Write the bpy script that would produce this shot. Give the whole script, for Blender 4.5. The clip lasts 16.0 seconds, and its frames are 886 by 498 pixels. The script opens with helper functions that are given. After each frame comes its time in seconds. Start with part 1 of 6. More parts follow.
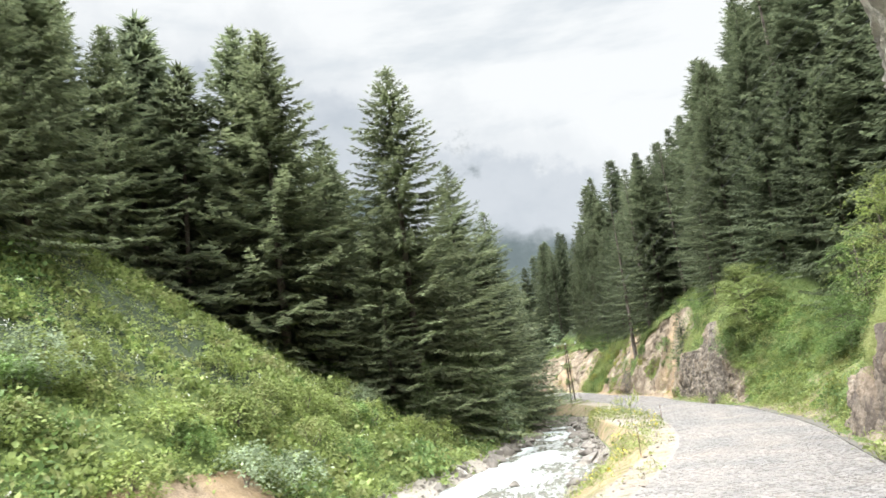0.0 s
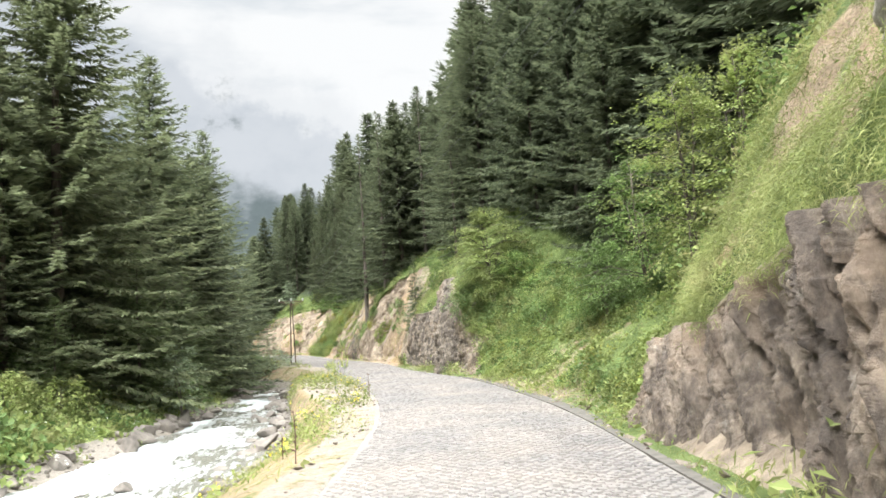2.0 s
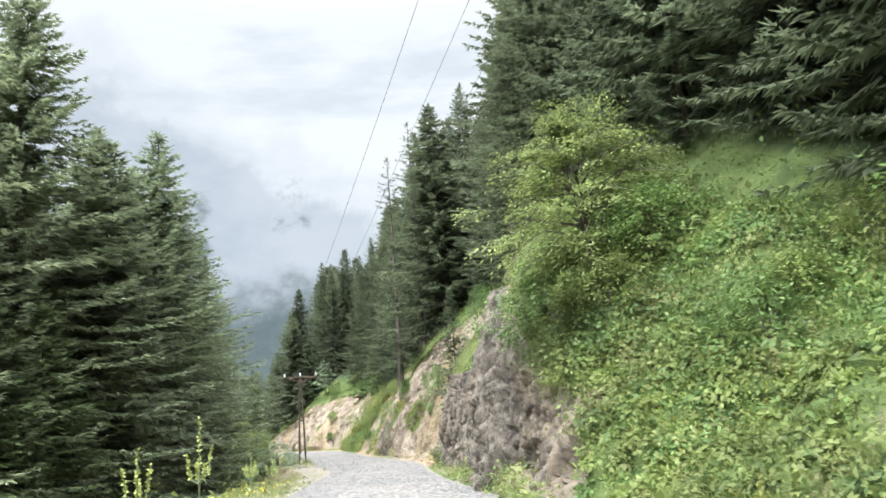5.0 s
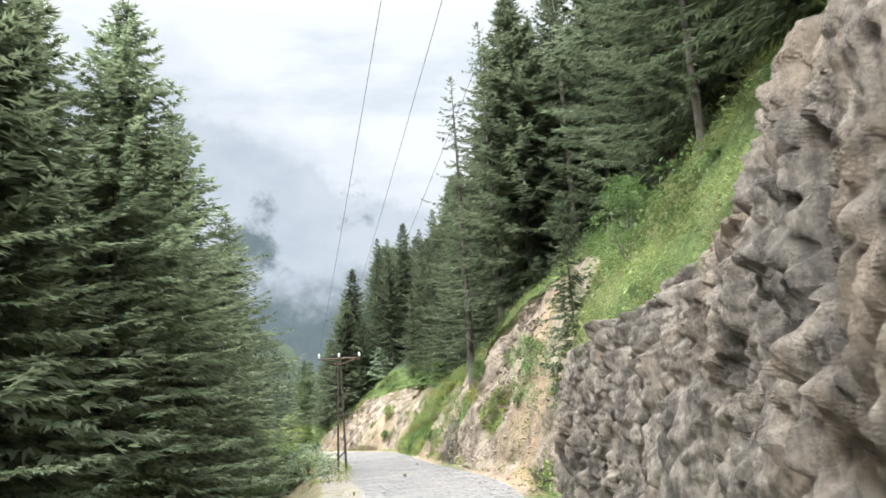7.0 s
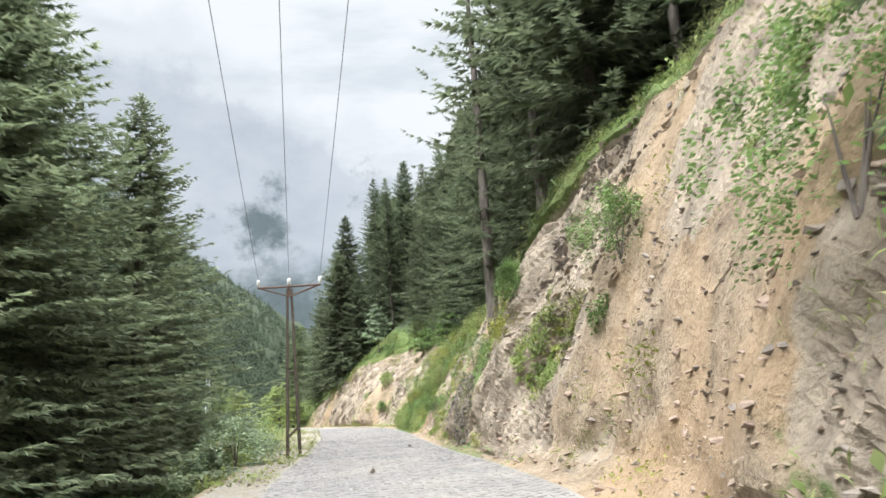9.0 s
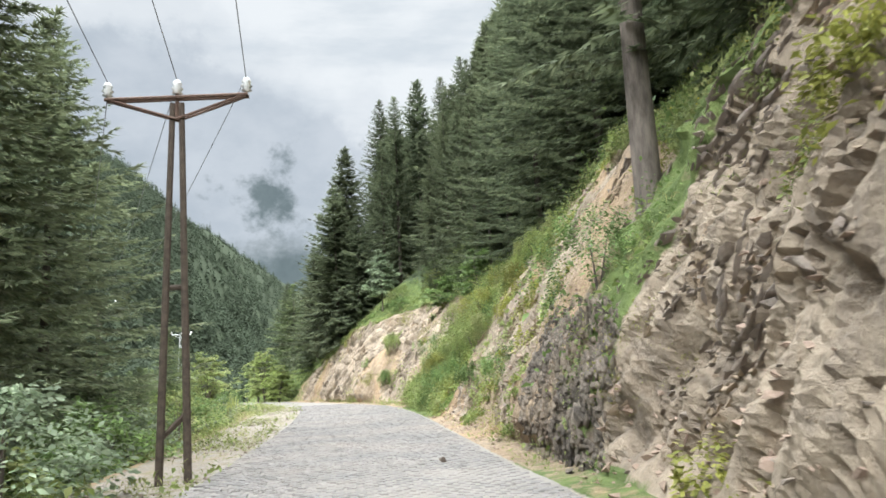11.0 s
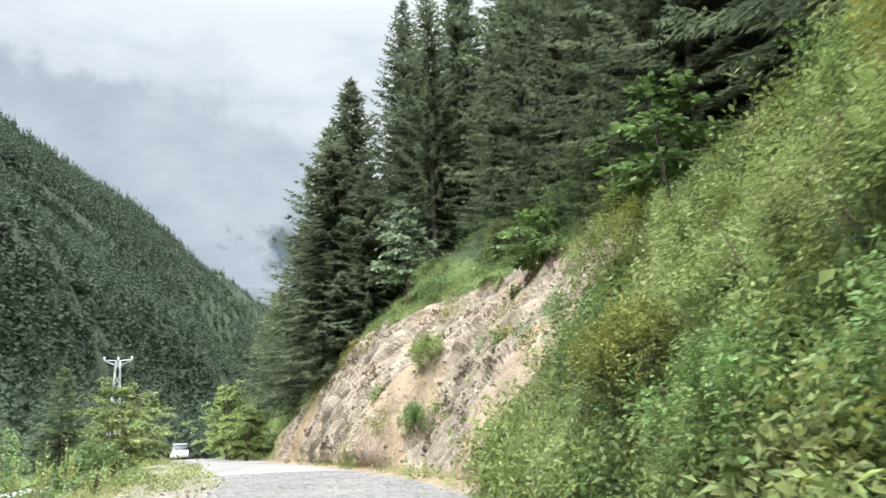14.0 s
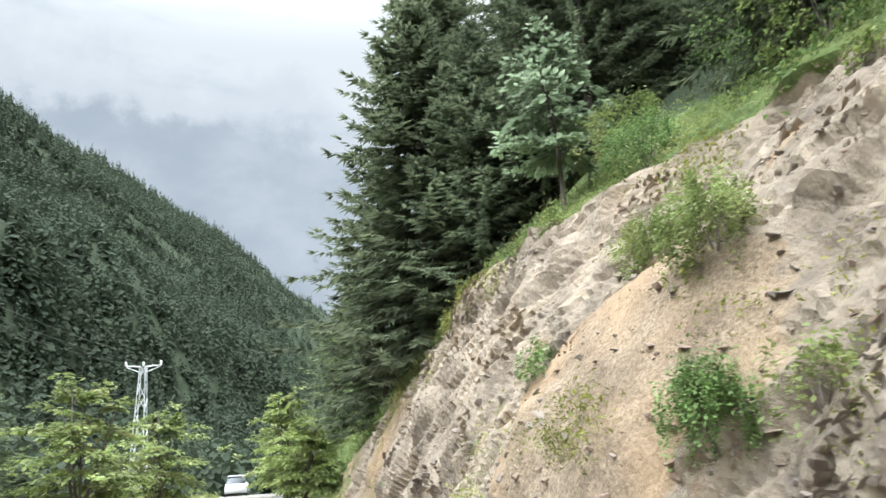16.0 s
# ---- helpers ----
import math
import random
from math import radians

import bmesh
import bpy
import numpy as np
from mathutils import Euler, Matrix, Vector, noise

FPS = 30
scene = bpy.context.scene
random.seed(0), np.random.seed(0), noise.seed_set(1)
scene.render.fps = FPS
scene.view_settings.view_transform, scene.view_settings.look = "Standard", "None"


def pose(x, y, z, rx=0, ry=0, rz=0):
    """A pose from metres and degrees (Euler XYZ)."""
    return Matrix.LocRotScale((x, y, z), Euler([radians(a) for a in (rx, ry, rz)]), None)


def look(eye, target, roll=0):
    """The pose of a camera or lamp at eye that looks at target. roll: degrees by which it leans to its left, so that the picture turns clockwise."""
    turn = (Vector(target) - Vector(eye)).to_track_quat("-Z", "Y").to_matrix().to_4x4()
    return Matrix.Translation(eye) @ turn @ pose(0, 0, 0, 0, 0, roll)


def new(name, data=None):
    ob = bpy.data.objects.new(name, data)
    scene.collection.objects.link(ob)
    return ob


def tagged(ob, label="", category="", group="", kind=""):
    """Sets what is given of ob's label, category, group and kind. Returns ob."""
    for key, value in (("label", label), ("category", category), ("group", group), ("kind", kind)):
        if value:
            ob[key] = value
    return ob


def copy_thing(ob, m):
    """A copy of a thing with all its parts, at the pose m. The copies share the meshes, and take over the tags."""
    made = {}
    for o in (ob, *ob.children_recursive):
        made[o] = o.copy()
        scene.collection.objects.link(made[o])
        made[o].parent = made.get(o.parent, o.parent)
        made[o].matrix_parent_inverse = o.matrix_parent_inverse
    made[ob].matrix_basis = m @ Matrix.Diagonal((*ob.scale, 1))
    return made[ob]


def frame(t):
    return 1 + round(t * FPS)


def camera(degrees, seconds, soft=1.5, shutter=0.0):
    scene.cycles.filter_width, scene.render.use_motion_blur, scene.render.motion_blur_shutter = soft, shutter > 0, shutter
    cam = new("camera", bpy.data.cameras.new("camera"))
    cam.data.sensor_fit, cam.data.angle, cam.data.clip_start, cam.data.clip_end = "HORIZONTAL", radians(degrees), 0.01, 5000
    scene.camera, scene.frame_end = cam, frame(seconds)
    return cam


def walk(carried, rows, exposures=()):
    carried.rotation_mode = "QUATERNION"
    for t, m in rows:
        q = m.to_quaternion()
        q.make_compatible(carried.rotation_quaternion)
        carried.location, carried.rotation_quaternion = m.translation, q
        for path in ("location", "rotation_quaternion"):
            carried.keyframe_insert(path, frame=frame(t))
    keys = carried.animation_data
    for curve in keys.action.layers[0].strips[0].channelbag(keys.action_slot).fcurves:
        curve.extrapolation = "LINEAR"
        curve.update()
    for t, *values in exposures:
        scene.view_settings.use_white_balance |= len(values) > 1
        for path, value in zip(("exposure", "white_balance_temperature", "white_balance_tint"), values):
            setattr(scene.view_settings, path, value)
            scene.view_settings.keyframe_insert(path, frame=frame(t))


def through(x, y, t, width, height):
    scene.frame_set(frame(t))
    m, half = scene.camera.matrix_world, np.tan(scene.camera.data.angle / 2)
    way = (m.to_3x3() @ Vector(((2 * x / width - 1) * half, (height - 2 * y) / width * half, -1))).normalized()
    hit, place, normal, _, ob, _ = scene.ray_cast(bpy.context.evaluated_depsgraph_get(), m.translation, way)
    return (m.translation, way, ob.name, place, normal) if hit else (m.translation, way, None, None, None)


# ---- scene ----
cam = camera(61.4, 16.0, 1.6, 0.09)
METRES, EYE, TILT, LEAN, TURN = 130.0, 1.35, 10.3, 7.0, 9.0
ROWS = [
    (0.0, 0.0, 0.0, 0.0, -0.0, 0.0, -0.0),
    (0.5, 0.0041, 0.02, -0.0041, -6.33, 0.07, -1.74),
    (1.0, 0.0109, 0.0397, -0.0079, -11.52, -0.53, -3.52),
    (1.5, 0.0199, 0.0594, -0.012, -15.8, -1.19, -5.17),
    (2.0, 0.031, 0.0801, -0.0163, -18.59, -1.63, -6.39),
    (2.5, 0.0424, 0.1018, -0.0212, -19.33, -1.5, -6.78),
    (3.0, 0.0536, 0.1252, -0.0261, -18.5, -0.95, -6.36),
    (5.5, 0.0965, 0.261, -0.0489, -12.34, 5.27, -5.16),
    (6.0, 0.1016, 0.2908, -0.0532, -11.14, 4.87, -5.53),
    (6.5, 0.1058, 0.3225, -0.058, -9.81, 4.05, -5.45),
    (7.0, 0.1099, 0.3503, -0.0626, -8.71, 4.24, -5.03),
    (7.5, 0.1151, 0.3808, -0.0696, -8.0, 4.86, -4.6),
    (8.0, 0.1208, 0.4124, -0.0756, -7.6, 4.97, -4.44),
    (8.5, 0.127, 0.4443, -0.0815, -7.64, 4.11, -4.32),
    (9.0, 0.1336, 0.4774, -0.0876, -7.86, 2.41, -4.43),
    (9.5, 0.1389, 0.5117, -0.094, -8.27, 0.08, -4.53),
    (12.0, 0.1446, 0.6778, -0.1246, -6.79, 1.82, -5.92),
    (12.5, 0.147, 0.7127, -0.1316, -6.75, 2.89, -5.67),
    (13.0, 0.1502, 0.7454, -0.138, -6.83, 3.66, -5.74),
    (13.5, 0.1528, 0.781, -0.1444, -6.68, 4.12, -5.92),
    (14.0, 0.1548, 0.8198, -0.1511, -6.0, 4.23, -5.77),
    (14.5, 0.1556, 0.8538, -0.1571, -4.91, 4.35, -5.28),
    (15.0, 0.1548, 0.8897, -0.1635, -3.57, 4.63, -4.58),
    (15.5, 0.1528, 0.9253, -0.1698, -1.81, 5.0, -3.93),
    (16.0, 0.1498, 0.9613, -0.1768, 0.59, 5.44, -3.78),
]
walk(cam, [(t, pose(0, 0, EYE, TILT, LEAN, TURN) @ pose(METRES * x, METRES * y, METRES * z, 90 + pitch, roll, yaw)) for t, x, y, z, yaw, pitch, roll in ROWS],
     [(0.0, 0.05, 6350, 10), (3.0, 0.05, 6450, 11), (5.5, 0.08, 6000, 9), (7.5, 0.1, 6100, 10), (9.5, -0.02, 6150, 10), (12.0, -0.08, 6150, 9), (14.0, -0.07, 6000, 9), (16.0, -0.12, 5900, 8)])


# ---------------------------------------------------------------- light
world = bpy.data.worlds.new("overcast_sky")
scene.world = world
world.use_nodes = True


def build_sky():
    nt = world.node_tree
    nt.nodes.clear()
    N, L = nt.nodes.new, nt.links.new
    out, bg = N("ShaderNodeOutputWorld"), N("ShaderNodeBackground")
    sky = N("ShaderNodeTexSky")
    sky.sky_type = "NISHITA"
    sky.sun_disc = False
    sky.sun_elevation, sky.sun_rotation = radians(48), radians(219)
    sky.air_density, sky.dust_density = 1.0, 4.0
    tc = N("ShaderNodeTexCoord")
    sep = N("ShaderNodeSeparateXYZ")
    L(tc.outputs["Generated"], sep.inputs[0])

    def noise_tex(scale, detail, rough, stretch, shift):
        mp = N("ShaderNodeMapping")
        mp.inputs["Scale"].default_value = (1, 1, stretch)
        mp.inputs["Location"].default_value = shift
        L(tc.outputs["Generated"], mp.inputs[0])
        n = N("ShaderNodeTexNoise")
        n.inputs["Scale"].default_value, n.inputs["Detail"].default_value, n.inputs["Roughness"].default_value = scale, detail, rough
        L(mp.outputs[0], n.inputs["Vector"])
        return n.outputs["Fac"]

    def ramp(value, stops):
        r = N("ShaderNodeValToRGB")
        r.color_ramp.interpolation = "EASE"
        e = r.color_ramp.elements
        while len(e) < len(stops):
            e.new(0.5)
        for k, (p, c) in zip(e, stops):
            k.position, k.color = p, (*c, 1) if len(c) == 3 else (c[0], c[0], c[0], 1)
        L(value, r.inputs[0])
        return r.outputs[0]

    def math(op, a, b):
        m = N("ShaderNodeMath")
        m.operation = op
        for s, v in zip(m.inputs, (a, b)):
            if isinstance(v, (int, float)):
                s.default_value = v
            else:
                L(v, s)
        return m.outputs[0]

    def mix(f, a, b, how="MIX"):
        m = N("ShaderNodeMix")
        m.data_type, m.blend_type = "RGBA", how
        for s, v in ((m.inputs[0], f), (m.inputs[6], a), (m.inputs[7], b)):
            if isinstance(v, tuple):
                s.default_value = (*v, 1)
            elif isinstance(v, (int, float)):
                s.default_value = v
            else:
                L(v, s)
        return m.outputs[2]

    z = sep.outputs[2]
    # high thin cloud with faint grey streaks, brighter towards the zenith as under any overcast sky
    high = ramp(noise_tex(2.6, 6, 0.55, 4.0, (0.3, 0.1, 0.2)), [(0.33, (0.76, 0.80, 0.835)), (0.50, (0.97, 0.98, 0.985))])
    lift = ramp(z, [(0.0, (SKY_LOW,)), (0.50, (SKY_LOW,)), (0.80, (1.0,))])
    # the veiled sun brightens the cloud broadly around it, behind the start of the road
    dot = N("ShaderNodeVectorMath")
    dot.operation = "DOT_PRODUCT"
    L(tc.outputs["Generated"], dot.inputs[0])
    dot.inputs[1].default_value = (-0.42, -0.52, 0.744)
    lift = math("ADD", lift, ramp(dot.outputs["Value"], [(0.30, (0.0,)), (0.95, (SUN_GLOW,))]))
    high = mix(1.0, high, mix(1.0, (SKY_TOP, SKY_TOP, SKY_TOP * 0.98), lift, "MULTIPLY"), "MULTIPLY")
    # low grey cloud lying in the valley, with a billowing upper edge
    billow = math("ADD", math("MULTIPLY", math("SUBTRACT", noise_tex(4.5, 3, 0.5, 1.2, (0.0, 0.4, 0.1)), 0.5), 0.20), math("MULTIPLY", math("SUBTRACT", noise_tex(15.0, 7, 0.62, 1.0, (0.6, 0.2, 0.3)), 0.5), 0.15))
    aside = math("MINIMUM", math("MAXIMUM", math("MULTIPLY", sep.outputs[0], 0.55), -0.16), 0.1)
    edge = math("ADD", math("ADD", z, math("ADD", aside, 0.11)), billow)
    low_f = ramp(edge, [(0.355, (1.0,)), (0.395, (0.35,)), (0.47, (0.0,))])
    low_c = ramp(noise_tex(5.0, 7, 0.58, 1.6, (0.7, 0.0, 0.5)), [(0.34, (0.56, 0.61, 0.655)), (0.62, (0.72, 0.755, 0.785))])
    col = mix(low_f, high, low_c)
    # the wooded mountain behind: it shows through the gaps of the low cloud and at its foot
    veil = noise_tex(13.0, 8, 0.62, 1.1, (0.25, 0.3, 0.0))
    wood = mix(noise_tex(70.0, 4, 0.7, 1.0, (0.1, 0.6, 0.2)), (0.085, 0.125, 0.125), (0.19, 0.245, 0.235))

    def shoulder(left, up, size, strength):
        """A mountain shoulder seen in one direction, degrees to the left of the valley's axis and up."""
        a, e = radians(left), radians(up)
        d_ = N("ShaderNodeVectorMath")
        d_.operation = "DISTANCE"
        L(tc.outputs["Generated"], d_.inputs[0])
        d_.inputs[1].default_value = (-np.sin(a) * np.cos(e), np.cos(a) * np.cos(e), np.sin(e))
        near = ramp(math("DIVIDE", d_.outputs["Value"], radians(size)), [(0.0, (1.0,)), (1.0, (0.0,))])
        return math("MULTIPLY", ramp(math("ADD", veil, math("MULTIPLY", near, 0.13)), [(0.57, (0.0,)), (0.74, (1.0,))]), math("MULTIPLY", ramp(near, [(0.0, (0.0,)), (0.2, (1.0,))]), strength))

    for left, up, size, strength in ((7.2, 16.8, 3.6, .8), (12.6, 12.4, 8.0, .85), (0.5, 13.2, 3.2, .75), (6.5, 16.0, 2.4, .6), (5.4, 16.8, 3.0, .45)):
        col = mix(shoulder(left, up, size, strength), col, wood)
    foot = ramp(math("ADD", z, math("MULTIPLY", math("SUBTRACT", noise_tex(10.0, 6, 0.6, 1.3, (0.9, 0.1, 0.4)), 0.5), 0.17)), [(0.155, (0.86,)), (0.205, (0.0,))])
    col = mix(foot, col, wood)
    air = mix(1.0, sky.outputs[0], (0.10, 0.10, 0.10), "MULTIPLY")
    col = mix(0.92, air, col)
    L(col, bg.inputs[0])
    bg.inputs[1].default_value = 1.0
    L(bg.outputs[0], out.inputs[0])


SKY_LOW, SKY_TOP, SUN_GLOW = 0.20, 5.2, 1.4
build_sky()
sun = new("sun", bpy.data.lights.new("sun", "SUN"))
sun.data.energy, sun.data.angle, sun.data.color = 2.3, radians(25), (0.94, 0.965, 0.985)
sun.matrix_world = look((-42, -52, 74.4), (0, 0, 0))

# ---------------------------------------------------------------- the plan
# the road's middle line x(y), half width and height along the valley
S_CX = [(-60, -4), (0, .5), (10, 2.2), (18, 4.0), (25, 5.5), (30, 6.3), (38, 6.9), (44, 6.8), (57, 6.5), (75, 6.8), (87, 5.1), (98, 3.7),
        (107, 2.6), (118, 1.1), (131, -1.2), (138, -3.6), (146, -7.0), (157, -12), (171, -18), (190, -27), (230, -38), (400, -45), (1600, -60)]
S_HW = [(-60, 2.3), (70, 2.35), (84, 2.9), (95, 2.7), (104, 2.9), (125, 3.0), (145, 2.6), (1600, 2.5)]
S_RZ = [(-60, 1.2), (0, 0), (8, -.45), (14, -1.0), (18, -1.27), (25, -1.48), (36, -1.68), (44, -1.68), (52, -1.9), (60, -2.1), (70, -2.33),
        (91, -2.5), (105, -2.7), (128, -2.65), (160, -2.8), (190, -3.2), (400, -10), (1600, -30)]
# right bank: verge, width and height of the cut face, how far the face is bare rock, how far earth, then the slope above
#        y   verge  run  rise rock earth slope
RIGHT = [(-60, .5, 1.0, 5.0, 1.0, 0, 1.7), (9, .4, .9, 4.2, 1.0, 0, 1.7), (14, .4, .6, 3.0, 1.0, 0, 1.6), (18, .35, .5, 2.8, 1.0, 0, 1.5),
         (21.5, .4, .6, 2.2, 1.0, 0, 1.4), (22.6, .42, .6, 1.7, 1.0, 0, 1.6), (23.6, .45, .6, 1.1, 1.0, 0, 1.8), (25, .6, .7, .7, 1.0, 0, 1.6), (26.5, .95, .9, .5, .7, .1, 1.2), (28, 1.3, 2.6, 2.2, .0, .2, .9),
         (30, 1.4, 3.2, 2.7, .0, .34, .8), (36, 1.4, 3.2, 2.2, .0, .56, .62), (42, .8, 2.0, 1.5, .2, .3, .6), (44, .35, 1.0, 1.5, .2, .3, .9),
         (45.5, .3, .8, 1.8, .6, .1, 1.05), (47, .15, .8, 2.4, 1.0, .1, 1.1), (49, .1, .9, 3.4, 1.0, .0, 1.05), (50.6, .1, 1.0, 4.9, 1.0, .0, .95), (52, .25, 1.2, 5.5, 1.0, .0, .95), (54, .5, 1.7, 5.6, 1.0, .0, .95), (57, .95, 1.8, 5.2, 1.0, .0, 1.1),
         (60, .8, 1.5, 4.4, 1.0, .0, 1.3), (63, .6, .8, 3.8, 1.0, .0, 1.35), (66.4, .6, .7, 4.0, .9, .1, 1.3), (69, .6, 1.5, 4.0, .2, .3, 1.3), (72, .6, 3.0, 6.2, .3, .8, 1.0),
         (76, .6, 4.0, 8.4, .26, .95, .8), (80, .45, 3.9, 8.4, .36, .9, .8), (84, .15, 2.8, 7.7, .9, .5, .8), (86.3, .1, 2.0, 6.8, .9, .5, .8), (88.4, .25, 1.6, 5.9, .9, .4, .8), (91, .45, 1.7, 5.3, .9, .4, .85),
         (94, .6, 2.0, 4.9, .4, .3, .9), (97, .8, 3.0, 6.0, .7, .7, 1.0), (100, .8, 3.8, 7.2, .58, 1.0, .9), (107, .6, 5.2, 8.6, .56, 1.0, .8),
         (112, .4, 4.3, 6.3, .48, .9, .9), (116, .45, 3.6, 5.0, .0, .2, .85), (125, .5, 3.4, 4.2, .0, .2, .72), (128.5, .6, 4.3, 5.8, .25, .8, .9),
         (134, .6, 5.5, 7.4, .46, .9, .85), (140, .6, 5.7, 7.4, .56, .9, .85), (142.5, .6, 5.0, 7.2, .8, .6, .7), (144.5, .5, 3.2, 6.4, .9, .5, .62), (147, .5, 3.2, 6.4, .9, .5, .7), (150, .5, 2.6, 6.0, .9, .5, 1.0),
         (155, .6, 2.0, 4.3, .7, .8, 1.0), (160, .6, 1.6, 3.2, .7, .6, .9), (168, .8, 2.0, 2.4, .2, .2, .8), (1600, .8, 2.0, 2.0, 0, .1, .7)]
# left: verge, x of the river's near and far shore, water level, far bank run and rise, slope behind
#        y   verge near  far  water run rise slope
LEFT = [(-60, 1.0, -7, -12, -1.6, 6, 5, .75), (5, 1.0, -6.0, -11, -2.6, 6, 5, .75), (18, 1.0, -2.6, -9.0, -2.9, 7, 5.5, .75), (27, 1.0, -.6, -7.4, -3.1, 7, 5.4, .75),
        (36, 1.6, 1.2, -5.8, -3.2, 7, 5.0, .8), (44, 2.6, 1.2, -4.4, -3.3, 6, 2.5, .7), (55, 2.6, 1.4, -3.4, -3.5, 5, 2.0, .6), (68, 1.6, 2.0, -2.4, -3.7, 4, 1.5, .55),
        (78, 1.5, .6, -3.2, -4.2, 4, 1.5, .5), (88, 1.6, -2.6, -6.2, -4.6, 4, 1.5, .45), (100, 2.6, -5, -9, -4.9, 4, 1.2, .3), (112, 3.0, -9.0, -13, -5.1, 4, 1.0, .12),
        (130, 3.0, -15, -20, -5.3, 5, 1.5, .06), (150, 3.0, -26, -31, -5.5, 5, 1.5, .06), (190, 4.0, -42, -47, -6, 5, 1.5, .08), (1600, 4, -75, -80, -33, 5, 1.5, .1)]


def smooth_table(rows, ys, width=1.6):
    a = np.array(rows, float)
    fine = np.arange(-70, 1610, 0.5)
    out = []
    k = np.exp(-0.5 * (np.arange(-12, 13) * 0.5 / width) ** 2)
    k /= k.sum()
    for c in range(1, a.shape[1]):
        v = np.interp(fine, a[:, 0], a[:, c])
        v = np.convolve(np.pad(v, 12, mode="edge"), k, mode="valid")
        out.append(np.interp(ys, fine, v))
    return np.array(out)


def centre(ys):
    return smooth_table(S_CX, ys, 3.0)[0]


def half_width(ys):
    return smooth_table(S_HW, ys, 3.0)[0]


def road_z(ys):
    return smooth_table(S_RZ, ys, 3.0)[0]


RNG = np.random.default_rng(7)
HASH = RNG.random((257, 257, 4))


def value_noise(u, v, scale, layer=0):
    u, v = u / scale + 91.7 * (layer + 1), v / scale + 37.3 * (layer + 1)
    i, j = np.floor(u).astype(int), np.floor(v).astype(int)
    f, g = u - i, v - j
    f, g = f * f * (3 - 2 * f), g * g * (3 - 2 * g)
    h = lambda a, b: HASH[a % 257, b % 257, layer % 4]
    return (h(i, j) * (1 - f) + h(i + 1, j) * f) * (1 - g) + (h(i, j + 1) * (1 - f) + h(i + 1, j + 1) * f) * g - 0.5


def fractal(u, v, scale, octaves=4, layer=0):
    t, a = 0, 1.0
    for o in range(octaves):
        t = t + a * value_noise(u, v, scale / 2 ** o, layer + o)
        a *= 0.5
    return t


def facets(u, v, su, sv, tilt, layer=0, nod=1.0):
    """Broken rock: flat, tilted blocks with bevelled sides; the proudest block shows at each place."""
    p, q = u / su + 17.1 * layer, v / sv + 5.3 * layer
    i0, j0 = np.floor(p).astype(int), np.floor(q).astype(int)
    val = np.full(p.shape, -9.0)
    for di in (-1, 0, 1):
        for dj in (-1, 0, 1):
            h = HASH[(i0 + di) % 257, (j0 + dj + 31 * layer) % 257]
            du, dv = p - (i0 + di + h[..., 0]), q - (j0 + dj + h[..., 1])
            turn = (h[..., 1] - .5) * 2.4
            c, z = np.cos(turn), np.sin(turn)
            rim = np.maximum(np.abs(du * c + dv * z), np.abs(dv * c - du * z) * .8)
            block = h[..., 2] - 0.5 + tilt * (du * (h[..., 3] - 0.5) + dv * nod * (h[..., 0] - 0.5)) * 2 - (1.3 + 3.4 * h[..., 0]) * np.maximum(0, rim - .14 - .3 * h[..., 3])
            val = np.maximum(val, block)
    return val - .28


def soften(a, along, across):
    """Rounds the steps of a relief by a few grid cells."""
    for axis, times in ((0, along), (1, across)):
        for _ in range(times):
            p = np.pad(a, [(1, 1) if k == axis else (0, 0) for k in (0, 1)], mode="edge")
            a = (p[:-2] + 2 * p[1:-1] + p[2:]) / 4 if axis == 0 else (p[:, :-2] + 2 * p[:, 1:-1] + p[:, 2:]) / 4
    return a


# ---------------------------------------------------------------- materials
def material(name):
    m = bpy.data.materials.new(name)
    m.use_nodes = True
    nt = m.node_tree
    return m, nt, nt.nodes["Principled BSDF"]


